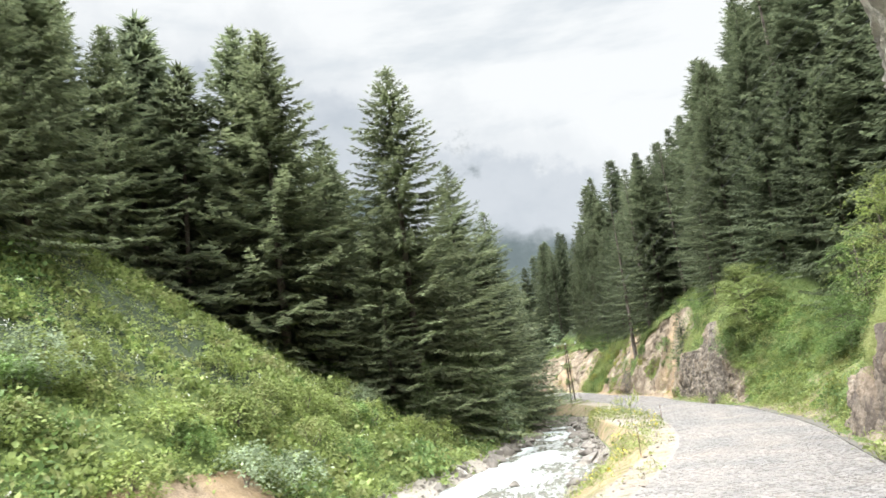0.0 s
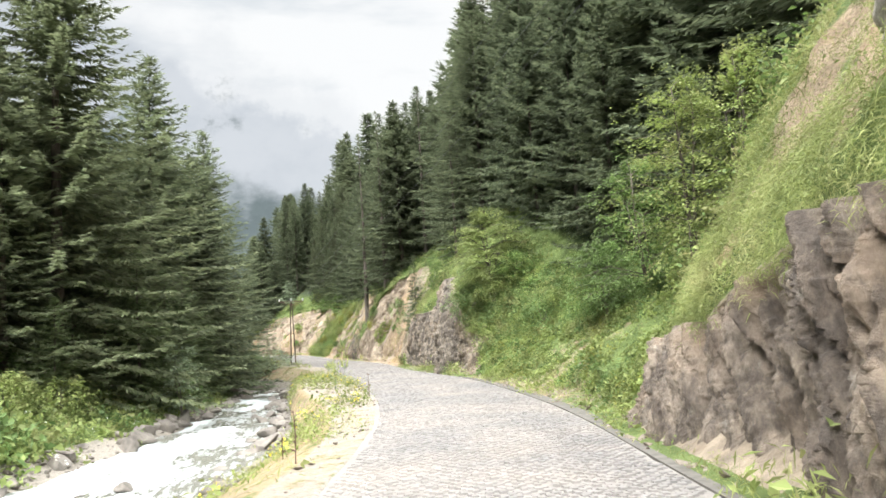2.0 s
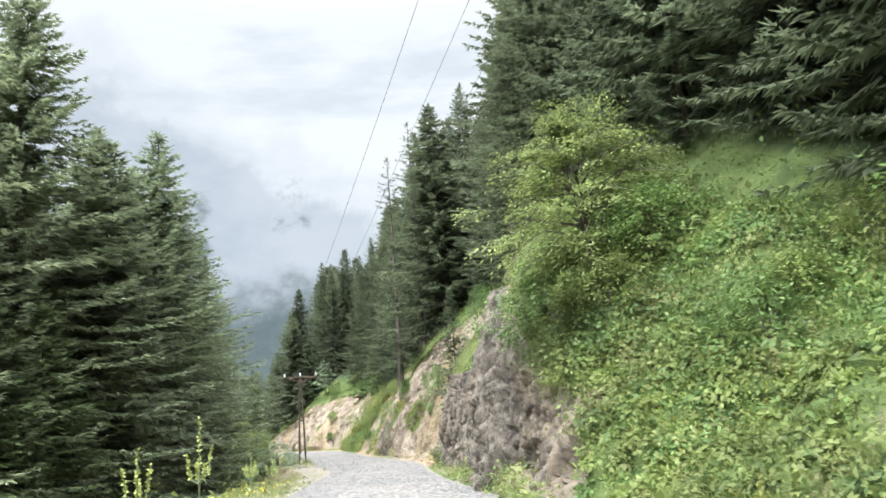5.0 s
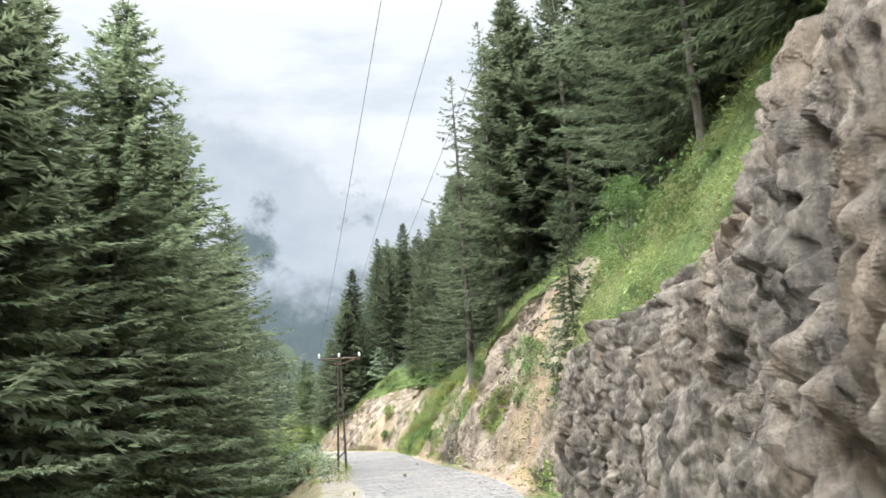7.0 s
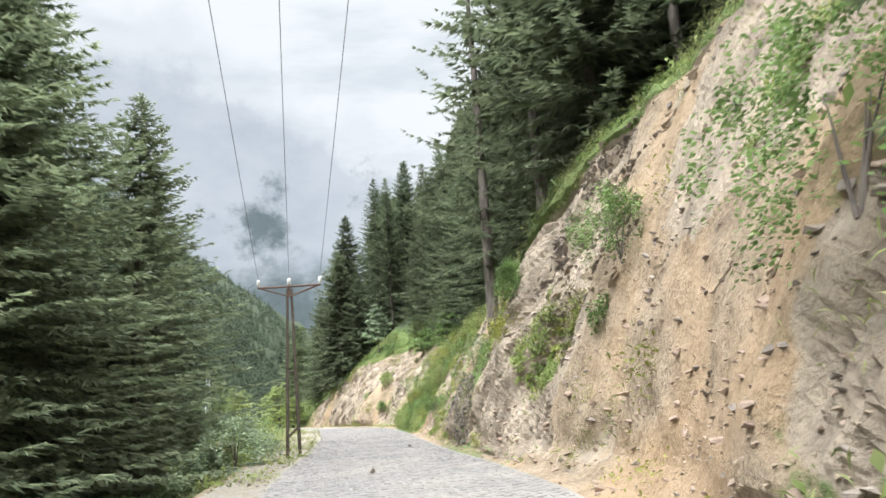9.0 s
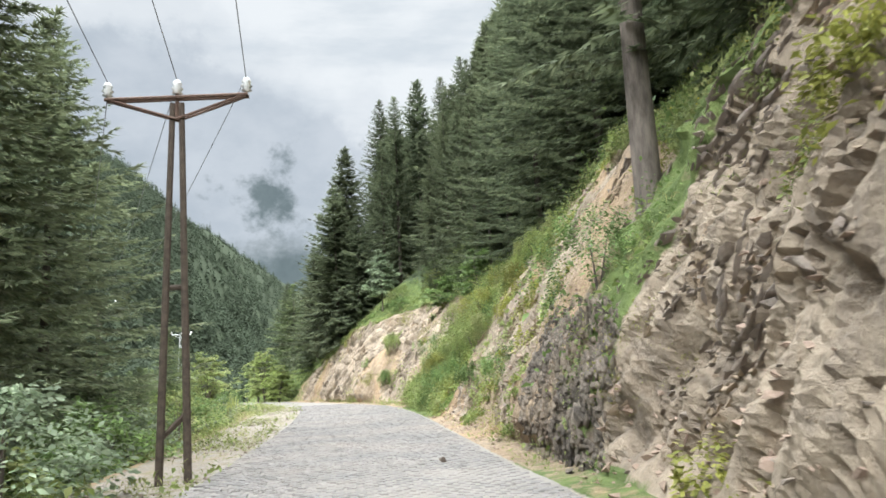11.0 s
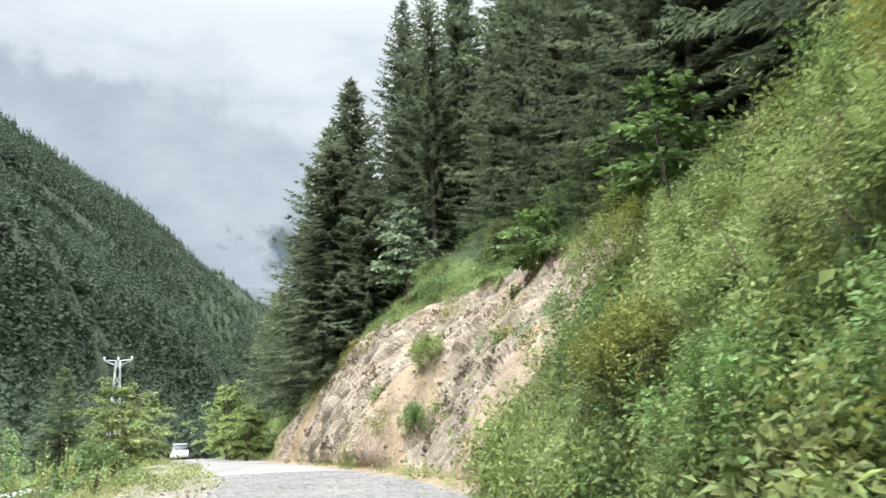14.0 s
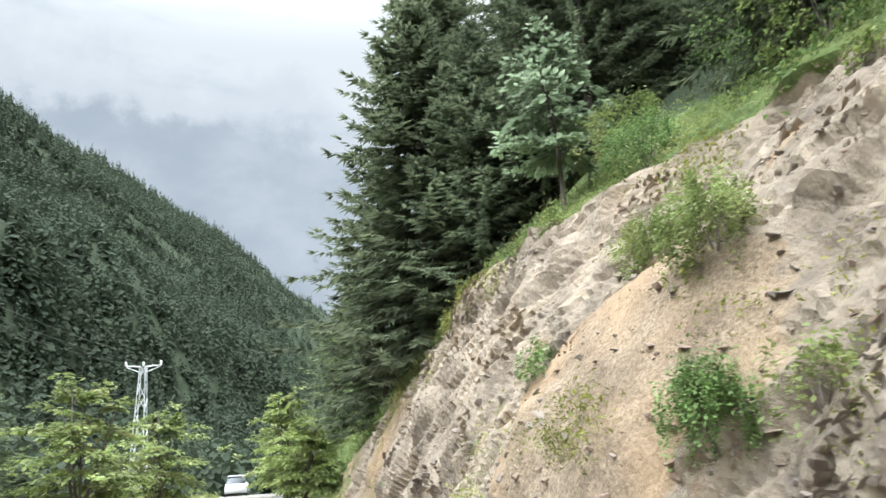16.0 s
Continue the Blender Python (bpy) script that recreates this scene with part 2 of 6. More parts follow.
class Shade:
    """Short hand for building node trees."""

    def __init__(self, name, rough=0.8, spec=0.3):
        self.m, self.nt, self.b = material(name)
        self.N, self.L = self.nt.nodes.new, self.nt.links.new
        self.b.inputs["Roughness"].default_value = rough
        self.b.inputs["Specular IOR Level"].default_value = spec
        self.geo = self.N("ShaderNodeNewGeometry")
        self.pos = self.geo.outputs["Position"]

    def put(self, socket, v):
        if isinstance(v, tuple):
            socket.default_value = (*v, 1) if len(v) == 3 and socket.type == "RGBA" else v
        elif isinstance(v, (int, float)):
            socket.default_value = v
        else:
            self.L(v, socket)

    def noise(self, scale, detail=5, rough=0.6, stretch=(1, 1, 1), vec=None):
        mp = self.N("ShaderNodeMapping")
        mp.inputs["Scale"].default_value = stretch
        self.L(vec or self.pos, mp.inputs[0])
        n = self.N("ShaderNodeTexNoise")
        n.inputs["Scale"].default_value, n.inputs["Detail"].default_value, n.inputs["Roughness"].default_value = scale, detail, rough
        self.L(mp.outputs[0], n.inputs["Vector"])
        return n.outputs["Fac"]

    def ramp(self, v, *stops):
        r = self.N("ShaderNodeValToRGB")
        e = r.color_ramp.elements
        while len(e) < len(stops):
            e.new(0.5)
        for k, (p, c) in zip(e, stops):
            k.position = p
            k.color = (*c, 1) if isinstance(c, tuple) else (c, c, c, 1)
        self.L(v, r.inputs[0])
        return r.outputs[0]

    def mix(self, f, a, b, how="MIX"):
        m = self.N("ShaderNodeMix")
        m.data_type, m.blend_type = "RGBA", how
        self.put(m.inputs[0], f), self.put(m.inputs[6], a), self.put(m.inputs[7], b)
        return m.outputs[2]

    def math(self, op, a, b=0.0):
        m = self.N("ShaderNodeMath")
        m.operation = op
        self.put(m.inputs[0], a), self.put(m.inputs[1], b)
        return m.outputs[0]

    def attr(self, name):
        a = self.N("ShaderNodeAttribute")
        a.attribute_name = name
        return a.outputs["Fac"]

    def island(self):
        return self.geo.outputs["Random Per Island"]

    def obj_random(self):
        return self.N("ShaderNodeObjectInfo").outputs["Random"]

    def bump(self, height, strength=0.5, dist=0.05):
        b = self.N("ShaderNodeBump")
        b.inputs["Strength"].default_value, b.inputs["Distance"].default_value = strength, dist
        self.L(height, b.inputs["Height"])
        self.L(b.outputs[0], self.b.inputs["Normal"])

    def done(self, colour, rough=None):
        self.put(self.b.inputs["Base Color"], colour)
        if rough is not None:
            self.put(self.b.inputs["Roughness"], rough)
        return self.m


def leaf_material(name, dark, light, dry=None, through=0.25, rough=0.6, mottle=True):
    s = Shade(name, rough, 0.25)
    c = s.mix(s.island(), dark, light)
    c = s.mix(s.math("MULTIPLY", s.obj_random(), 0.45), c, s.mix(0.5, dark, (dark[0] * 1.5, dark[1] * 1.15, dark[2] * 0.8)))
    patch = s.ramp(s.noise(0.35, 3), (0.36, 0.70), (0.64, 1.22))
    c = s.mix(1.0, c, patch, "MULTIPLY")
    if mottle:
        c = s.mix(1.0, c, s.ramp(s.noise(1.7, 2), (0.36, 0.70), (0.64, 1.25)), "MULTIPLY")
    if dry:
        c = s.mix(s.ramp(s.noise(0.8, 4), (0.52, 0.0), (0.68, 0.8)), c, dry)
    s.done(c)
    t = s.N("ShaderNodeBsdfTranslucent")
    s.L(c, t.inputs[0])
    mx = s.N("ShaderNodeMixShader")
    mx.inputs[0].default_value = through
    s.L(s.b.outputs[0], mx.inputs[1]), s.L(t.outputs[0], mx.inputs[2])
    s.L(mx.outputs[0], s.nt.nodes["Material Output"].inputs[0])
    return s.m


def ground_material():
    s = Shade("ground_cover", 0.9, 0.2)
    grain = s.noise(9, 8, 0.7)
    rock_c = s.ramp(s.noise(0.9, 7, 0.65, (1, 1, .5)), (0.28, (.105, .084, .063)), (0.43, (.25, .2, .146)), (0.57, (.38, .31, .23)), (0.74, (.31, .22, .14)))
    rock_c = s.mix(s.ramp(s.noise(3.2, 6, .7), (.45, 0.0), (.7, .55)), rock_c, (.17, .145, .125))
    earth_c = s.ramp(s.noise(1.3, 8, 0.7), (0.30, (.18, .13, .084)), (0.50, (.33, .252, .168)), (0.70, (.44, .345, .245)))
    earth_c = s.mix(s.ramp(s.noise(16, 6, .75), (.44, 0.0), (.60, .7)), earth_c, (.13, .10, .075))
    earth_c = s.mix(s.ramp(s.noise(.35, 4, .5), (.45, 0.0), (.62, .55)), earth_c, (.42, .285, .165))
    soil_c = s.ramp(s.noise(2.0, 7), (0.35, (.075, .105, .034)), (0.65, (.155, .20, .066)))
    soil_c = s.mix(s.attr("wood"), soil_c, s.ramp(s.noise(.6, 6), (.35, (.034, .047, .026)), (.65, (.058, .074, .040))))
    grav_c = s.ramp(s.noise(14, 6, .75), (0.35, (.20, .175, .145)), (0.62, (.36, .325, .28)))
    ragged = s.math("MULTIPLY", s.math("SUBTRACT", s.noise(2.2, 7, .68), .5), .9)

    def mask(name):
        return s.ramp(s.math("ADD", s.attr(name), ragged), (0.42, 0.0), (0.58, 1.0))

    c = s.mix(mask("earth"), soil_c, earth_c)
    c = s.mix(mask("rock"), c, rock_c)
    c = s.mix(mask("gravel"), c, grav_c)
    h = s.math("ADD", s.math("MULTIPLY", grain, .6), s.noise(2.5, 8, .65, (1, 1, .6)))
    s.bump(h, .9, 0.14)
    return s.done(c)


MAT = {}
MAT["ground"] = ground_material()
MAT["spruce"] = leaf_material("spruce_needles", (.092, .116, .071), (.205, .236, .136), None, .45, .65)
# Same needles, colour raised to stand in for light on the left wood.
MAT["spruce_lit"] = leaf_material("light_spruce_needles", (.138, .172, .10), (.275, .312, .182), None, .45, .65)
MAT["spruce_young"] = leaf_material("young_spruce_needles", (.12, .165, .075), (.25, .30, .15), None, .45, .65)
# Bluer, flatter green than the nearer spruces: distance haze mixed into the colour.
MAT["spruce_hazed"] = leaf_material("far_spruce_needles", (.056, .076, .052), (.072, .094, .061), None, .3, .95, False)
MAT["leaf"] = leaf_material("broad_leaves", (.10, .165, .05), (.225, .32, .115), None, .42, .5)
MAT["leaf_pale"] = leaf_material("pale_leaves", (.19, .25, .15), (.37, .44, .29), None, .4, .5)
MAT["herb"] = leaf_material("herb_leaves", (.145, .20, .058), (.345, .405, .15), (.33, .32, .15), .42, .55)
MAT["hazel"] = leaf_material("hazel_leaves", (.17, .22, .07), (.37, .43, .16), None, .45, .5)
MAT["yellowing"] = leaf_material("yellowing_leaves", (.17, .19, .045), (.33, .33, .085), None, .35, .55)
MAT["grass"] = leaf_material("grass_blades", (.16, .20, .065), (.33, .36, .14), (.42, .37, .20), .4, .6)


def bark_material():
    s = Shade("spruce_bark", .9, .2)
    n = s.noise(5, 7, .7, (1, 1, .25))
    s.bump(n, .8, .04)
    return s.done(s.ramp(n, (.35, (.06, .05, .042)), (.65, (.19, .16, .135))))


MAT["bark"] = bark_material()


def water_material():
    s = Shade("river_water", .3, .35)
    foam = s.math("ADD", s.noise(2.2, 9, .72, (1.6, .4, 1)), s.math("MULTIPLY", s.attr("foam"), .38))
    f = s.ramp(foam, (.52, 0.0), (.86, 1.0))
    s.bump(s.noise(3.0, 6, .6, (1.3, .6, 1)), .6, .12)
    return s.done(s.mix(f, (.17, .165, .14), (.62, .67, .68)), s.mix(f, (.22, .22, .22), (.7, .7, .7)))


MAT["water"] = water_material()


def cobble_material():
    s = Shade("cobble_stone", .75, .35)
    c = s.ramp(s.obj_random(), (0.0, (.15, .142, .136)), (1.0, (.205, .194, .184)))
    c = s.mix(.55, c, s.ramp(s.island(), (0.0, (.135, .126, .12)), (.5, (.18, .168, .16)), (1.0, (.235, .22, .208))))
    c = s.mix(s.ramp(s.noise(.5, 5), (.4, 0.0), (.7, .5)), c, (.33, .29, .245))
    n = s.noise(25, 5, .7)
    s.bump(n, .5, .01)
    return s.done(s.mix(1.0, c, s.ramp(n, (.3, .8), (.7, 1.1)), "MULTIPLY"))


MAT["cobble"] = cobble_material()


def bed_material():
    s = Shade("road_bed", .9, .2)
    n = s.noise(6, 8, .7)
    c = s.ramp(n, (.3, (.12, .11, .098)), (.7, (.23, .213, .192)))
    c = s.mix(s.ramp(s.noise(.3, 5), (.38, .15), (.62, .9)), c, (.27, .25, .225))
    s.bump(s.noise(40, 4, .7), .6, .01)
    return s.done(c)


MAT["bed"] = bed_material()

# ---------------------------------------------------------------- building helpers


def mesh_from(name, verts, faces, mat, smooth=False):
    me = bpy.data.meshes.new(name)
    me.from_pydata(np.asarray(verts).reshape(-1, 3).tolist(), [], faces if isinstance(faces, list) else faces.tolist())
    if mat:
        me.materials.append(mat)
    if smooth:
        me.shade_smooth()
    me.update()
    return me




def part_mesh(name, verts, faces, mat, parent, label="", smooth=False):
    ob = new(name, mesh_from(name, verts, faces, mat, smooth))
    ob.parent = parent
    if label:
        tagged(ob, label)
    return ob


def part(name, bm, mat, parent, label="", smooth=False):
    me = bpy.data.meshes.new(name)
    bm.to_mesh(me)
    bm.free()
    if mat:
        me.materials.append(mat)
    if smooth:
        me.shade_smooth()
    ob = new(name, me)
    ob.parent = parent
    if label:
        tagged(ob, label)
    return ob


# ---------------------------------------------------------------- the ground: one sheet from ridge to ridge
def stations():
    a = [np.arange(-60, 2, 4.0), np.arange(2, 8, .25), np.arange(8, 26, .1), np.arange(26, 44, .25), np.arange(44, 68, .1), np.arange(68, 150, 0.11), np.arange(150, 160, .25), np.arange(160, 200, 1.0), np.arange(200, 420, 8.0), np.arange(420, 1601, 60.0)]
    return np.concatenate(a)


YS = stations()


def ground_grid():
    ys = YS
    cx, hw, zr = centre(ys), half_width(ys), road_z(ys)
    verge, run, rise, rockf, earthf, slope = smooth_table(RIGHT, ys, 0.9)
    lv, near, far, water, brun, brise, lslope = smooth_table(LEFT, ys, 2.0)
    near = np.minimum(near, cx - hw - lv - 0.6)
    far = np.minimum(far, near - 2.5)
    n = len(ys)
    cols = []  # x, z, earth, rock, gravel, rough, tag

    def col(x, z, earth=0.0, rock=0.0, gravel=0.0, rough=0.0, tag=0):
        o = np.zeros(n)
        cols.append((x + o, z + o, earth + o, rock + o, gravel + o, rough + o, np.full(n, tag)))

    bank_x, bank_z = far - brun, water + brise
    # left wall of the valley up to its ridge
    foot_x, foot_z = np.minimum(bank_x - 22, -48), bank_z + lslope * np.clip(bank_x - np.minimum(bank_x - 22, -48), 0, 40)
    for f, tag in ((1.9, 9), (1.35, 9), (1.0, 9), (.86, 9), (.72, 9), (.58, 9), (.44, 9), (.3, 9), (.2, 9), (.1, 9)):
        bend = np.minimum(f, 1.0)
        x = foot_x - 200 * f
        z = foot_z + np.where(f <= 1.0, 200 * f * (1 + .12 * np.sin(f * 3.1)), 200 - (f - 1) * 60)
        col(x, z, rough=2.0, tag=tag)
    for f in np.linspace(1, 0.02, 12):
        x = bank_x + (foot_x - bank_x) * f
        z = bank_z + (foot_z - bank_z) * f
        col(x, z, rough=.5, tag=1)
    for f in np.linspace(1, 0, 22):   # far bank, with a bare scarp at its foot near the start
        col(far - brun * f, water + .15 + (brise - .15) * f ** 1.15, earth=np.where((ys < 25) & (f < .5), .95, .15 * (f < .15)), gravel=.9 * (f < .13), rough=.25, tag=2)
    for f in np.linspace(.1, 1, 12):   # river bed
        col(far + (near - far) * f, water - .45 * np.sin(np.pi * f) - .02, gravel=1, rough=.25, tag=3)
    edge = cx - hw - .05
    for f in np.linspace(.08, 1, 16):   # near bank up to the verge
        x = near + (edge - lv - near) * f
        col(x, water + (zr - .12 - water) * f ** .8, gravel=.75 * (f < .35), earth=.55 * (f >= .35), rough=.2, tag=4)
    for f in np.linspace(.12, 1, 9):
        col(edge - lv * (1 - f), zr - .12 + .08 * f, gravel=.55, earth=.6, rough=.05, tag=5)
    for f in np.linspace(-.98, .98, 9):   # under the road
        col(cx + hw * f, zr - .06 - .04 * abs(f), gravel=1, tag=6)
    edge = cx + hw + .05
    for f in np.linspace(0, .9, 7):
        col(edge + verge * f, zr - .04 + .08 * f, gravel=.3 * (1 - f), earth=.2 + .75 * earthf, rough=.05, tag=7)
    fx, fz = edge + verge, zr + .05
    face_n = 72
    for f in np.linspace(0, 1, face_n):   # the cut face, leaning back, with a rounded lip
        up = f ** (.92)
        stiff = np.clip(rockf - earthf, 0, 1)
        back = (1 - stiff) * f ** 1.25 + stiff * (.5 * f + .5 * f ** 5)
        col(fx + run * back, fz + rise * up, earth=earthf * (f < .97), rock=rockf * (f < .97) * (.55 + .45 * (f > .02)), rough=1.0, tag=8)
    tx, tz = fx + run, fz + rise
    for d_ in (.3, .7, 1.1, 1.6, 2.1, 2.7, 3.4, 4.2, 5, 6, 7, 8.5, 10, 12, 14, 17, 20, 25, 30, 40, 55, 75, 100, 140, 200, 300):
        k = slope * np.minimum(d_, 4) + .78 * np.clip(d_ - 4, 0, 130) + .1 * max(d_ - 134, 0)
        col(tx + d_, tz + k, rock=.25 * rockf * (d_ < 1.2), rough=.5 if d_ < 30 else 2.0, tag=10)
    A = np.array(cols)  # columns x 7 x stations
    X, Z = A[:, 0].T.copy(), A[:, 1].T.copy()
    Y = np.repeat(ys[:, None], X.shape[1], 1)
    earth, rock, grav, rough, tag = (A[:, k].T.copy() for k in range(2, 7))
    # relief, pushed along the sheet's own normal
    arc = np.cumsum(np.hypot(np.diff(X, axis=1, prepend=X[:, :1]), np.diff(Z, axis=1, prepend=Z[:, :1])), axis=1)
    foot = arc[:, [int(np.argmax(A[:, 6, 0] == 8))]]
    v = arc - foot
    P = np.stack([X, Y, Z], -1)
    du, dv = np.gradient(P, axis=0), np.gradient(P, axis=1)
    nor = np.cross(du, dv)
    nor /= np.maximum(np.linalg.norm(nor, axis=-1, keepdims=True), 1e-6)
    nor *= np.sign(nor[..., 2:3] + 1e-9)
    bare = np.clip(.15 + 2.0 * fractal(Y, arc, 1.5, 3, 2), 0, 1)
    earth = np.where((tag == 10) & (Y < 28) & (np.cumsum(tag == 10, axis=1) < 15), .85 * bare, earth)
    lumps = fractal(Y + .3 * v, v * .8, 4.2, 5, 1) + (rock - .5) * 1.15
    hard = np.clip((lumps + .10) / .20, 0, 1)
    hard = hard * hard * (3 - 2 * hard) * (tag == 8) * (rock > .02)
    rock = np.where(tag == 8, hard, rock)
    fade = np.clip(v / .5, 0, 1) * np.clip((arc[:, -1:] - arc) * 0 + 1, 0, 1)
    wu, wv = 1.1 * fractal(Y, v, 2.4, 3, 0), 1.1 * fractal(Y, v, 2.4, 3, 2)
    tall = np.interp(ys, [0, 26, 29, 44, 47, 66, 69, 200], [.26, .26, 1, 1, .7, .7, 1, 1])[:, None]
    bold = np.interp(ys, [0, 22, 42, 52, 68, 71, 80, 88, 93, 98, 113, 130, 150, 170], [.9, .9, .7, 1, .9, .18, .2, .5, .55, .34, .3, .42, .42, .5])[:, None]
    big = facets(Y + (.6 * v + wu) * tall, (v + .6 * Y + wv) * tall, 1.5, 2.2, .9, 1) * .42 + facets(Y + (wv * .6 + .7 * v) * tall, (v - .7 * Y + wu * .6) * tall, .6, 1.05, 1.1, 2) * .30 + facets(Y + .7 * v * tall + wu * .3, (v + .8 * Y) * np.sqrt(tall) + wv * .3, .26, .5, 1.0, 3) * .18
    big = big * bold * 1.25
    soft = fractal(Y, v, 3.0, 4, 2) * .5
    rib = fractal(Y, v * .35, 5.0, 3, 3) * np.where(earth > .3, 1.1, .3)
    push = np.where(tag == 8, fade * (hard * (big + .02) + rib + (1 - hard) * (soft * np.where(earth < .5, 1.0, .35) + fractal(Y, v, .7, 3, 0) * np.where(earth < .5, .3, .12))), 0)
    push += np.where(tag != 8, rough * fractal(Y, arc, 6.0, 4, 3) * .8, 0) * np.clip(np.abs(X - (cx + 0)[:, None]) / 12, .15, 1) * (tag != 6)
    tussocky = (tag == 10) * np.clip(np.cumsum(tag == 10, axis=1) / 3.0, 0, 1) * (np.cumsum(tag == 10, axis=1) < 14)
    push += tussocky * (.55 * fractal(Y, arc, 1.5, 3, 1) + .25 * fractal(Y, arc, .6, 2, 2)) * np.interp(ys, [0, 28, 40, 200], [1, 1, .7, .7])[:, None]
    far_push = fractal(Y, arc, 60.0, 4, 0) * 26
    push += np.where(tag == 9, far_push * 1.0, 0)
    walls = np.interp(ys, [6, 8, 24, 26, 45.2, 46.6, 66, 67.8], [0, 1, 1, 0, 0, 1, 1, 0])[:, None]
    up_face = np.cumsum(tag == 8, axis=1) / face_n
    push = np.where(tag == 8, push * (1 - walls) - .6 * walls * fade * np.clip((1 - up_face) / .2, .4, 1), push)
    base = P.copy()
    P += nor * push[..., None]
    return P, nor, earth, rock, grav, tag, v, base


G_P, G_N, G_EARTH, G_ROCK, G_GRAV, G_TAG, G_V, G_BASE = ground_grid()


def grid_faces(n, m):
    i = (np.arange(n - 1)[:, None] * m + np.arange(m - 1)[None]).ravel()
    return np.stack([i, i + 1, i + m + 1, i + m], -1)


def build_ground():
    n, m = G_P.shape[:2]
    me = mesh_from("ground", G_P, grid_faces(n, m), MAT["ground"])
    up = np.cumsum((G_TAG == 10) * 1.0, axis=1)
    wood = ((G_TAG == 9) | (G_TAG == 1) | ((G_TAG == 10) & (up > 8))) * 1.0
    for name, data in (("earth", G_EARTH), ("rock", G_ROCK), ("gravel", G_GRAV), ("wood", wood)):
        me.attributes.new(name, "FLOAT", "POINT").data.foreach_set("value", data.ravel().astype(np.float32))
    sm = ~np.isin(G_TAG[:-1, :-1], (8,)).ravel()
    me.polygons.foreach_set("use_smooth", sm)
    return tagged(new("ground", me), "steep wooded valley ground with rock cuts and grass", "ground", kind="structure")


build_ground()


def ground_at(x, y):
    """Height of the sheet at x, y (the top surface)."""
    i = int(np.argmin(abs(YS - y)))
    xs, zs = G_P[i, :, 0], G_P[i, :, 2]
    o = np.argsort(xs)
    return float(np.interp(x, xs[o], zs[o]))


# road bed and river
def build_road():
    ys = np.concatenate([np.arange(-60, 200, 1.0), np.arange(200, 420, 6.0)])
    cx, hw, zr = centre(ys), half_width(ys), road_z(ys)
    fs = np.linspace(-1, 1, 9)
    wob = .16 * fractal(ys, ys * 0, 2.5, 3, 1)[:, None] * np.abs(fs) ** 4
    X = cx[:, None] + (hw[:, None] + wob) * fs
    Z = zr[:, None] - .05 * fs ** 2
    P = np.stack([X, np.repeat(ys[:, None], 9, 1), Z], -1)
    road = new("road", mesh_from("road", P, grid_faces(len(ys), 9), MAT["bed"], True))
    return tagged(road, "narrow pale cobbled mountain road", "road", kind="structure")


ROAD = build_road()


def build_river():
    ys = np.arange(-60, 400, 0.6)
    lv, near, far, water, brun, brise, lslope = smooth_table(LEFT, ys, 2.0)
    cx, hw = centre(ys), half_width(ys)
    near = np.minimum(near, cx - hw - lv - .6)
    far = np.minimum(far, near - 2.5)
    fs = np.linspace(-.06, 1.06, 26)
    X = far[:, None] + (near - far)[:, None] * fs
    Y = np.repeat(ys[:, None], len(fs), 1)
    Z = water[:, None] + .16 * fractal(X * 1.4, Y, 1.6, 4, 2) - .02
    foam = np.clip(.5 + 1.6 * fractal(X * 1.6, Y * .6, 2.2, 3, 1), 0, 1) * np.interp(fs, [0, .1, .45, .7, 1], [.2, 1, 1, .35, .1])
    me = mesh_from("river", np.stack([X, Y, Z], -1), grid_faces(len(ys), len(fs)), MAT["water"], True)
    me.attributes.new("foam", "FLOAT", "POINT").data.foreach_set("value", foam.ravel().astype(np.float32))
    return tagged(new("water", me), "shallow foaming mountain river over stones", "river", kind="structure")


build_river()


# ---------------------------------------------------------------- trees
def tube(points, radii, sides=7):
    """A tapered limb through the points."""
    vs, fs = [], []
    pts = [Vector(p) for p in points]
    for k, p in enumerate(pts):
        d_ = (pts[min(k + 1, len(pts) - 1)] - pts[max(k - 1, 0)]).normalized()
        a = d_.orthogonal().normalized()
        b = d_.cross(a)
        for s in range(sides):
            w = 2 * math.pi * s / sides
            vs.append(p + (a * math.cos(w) + b * math.sin(w)) * radii[k])
    for k in range(len(pts) - 1):
        for s in range(sides):
            t = (s + 1) % sides
            fs.append([k * sides + s, k * sides + t, (k + 1) * sides + t, (k + 1) * sides + s])
    fs.append([(len(pts) - 1) * sides + s for s in range(sides)])
    return [tuple(v) for v in vs], fs


def blades(base, along, side, length, width):
    """Rhombic sprays: four corners each."""
    mid = base + along * (length * .45)[:, None]
    return np.stack([base, mid + side * (width * .5)[:, None], base + along * length[:, None], mid - side * (width * .5)[:, None]], 1)


def strands(base, along, side, length, width, rng):
    """Pairs of narrow pointed twigs: three corners each."""
    m = len(base)
    out = []
    for sign in (-1, 1):
        al = unit(along + side * (sign * rng.uniform(.08, .38, m))[:, None])
        b = side * (width * .42)[:, None]
        out.append(np.stack([base - b, base + b, base + al * (length * rng.uniform(.8, 1.15, m))[:, None]], 1))
    return np.concatenate(out)


def unit(a):
    return a / np.maximum(np.linalg.norm(a, axis=-1, keepdims=True), 1e-9)


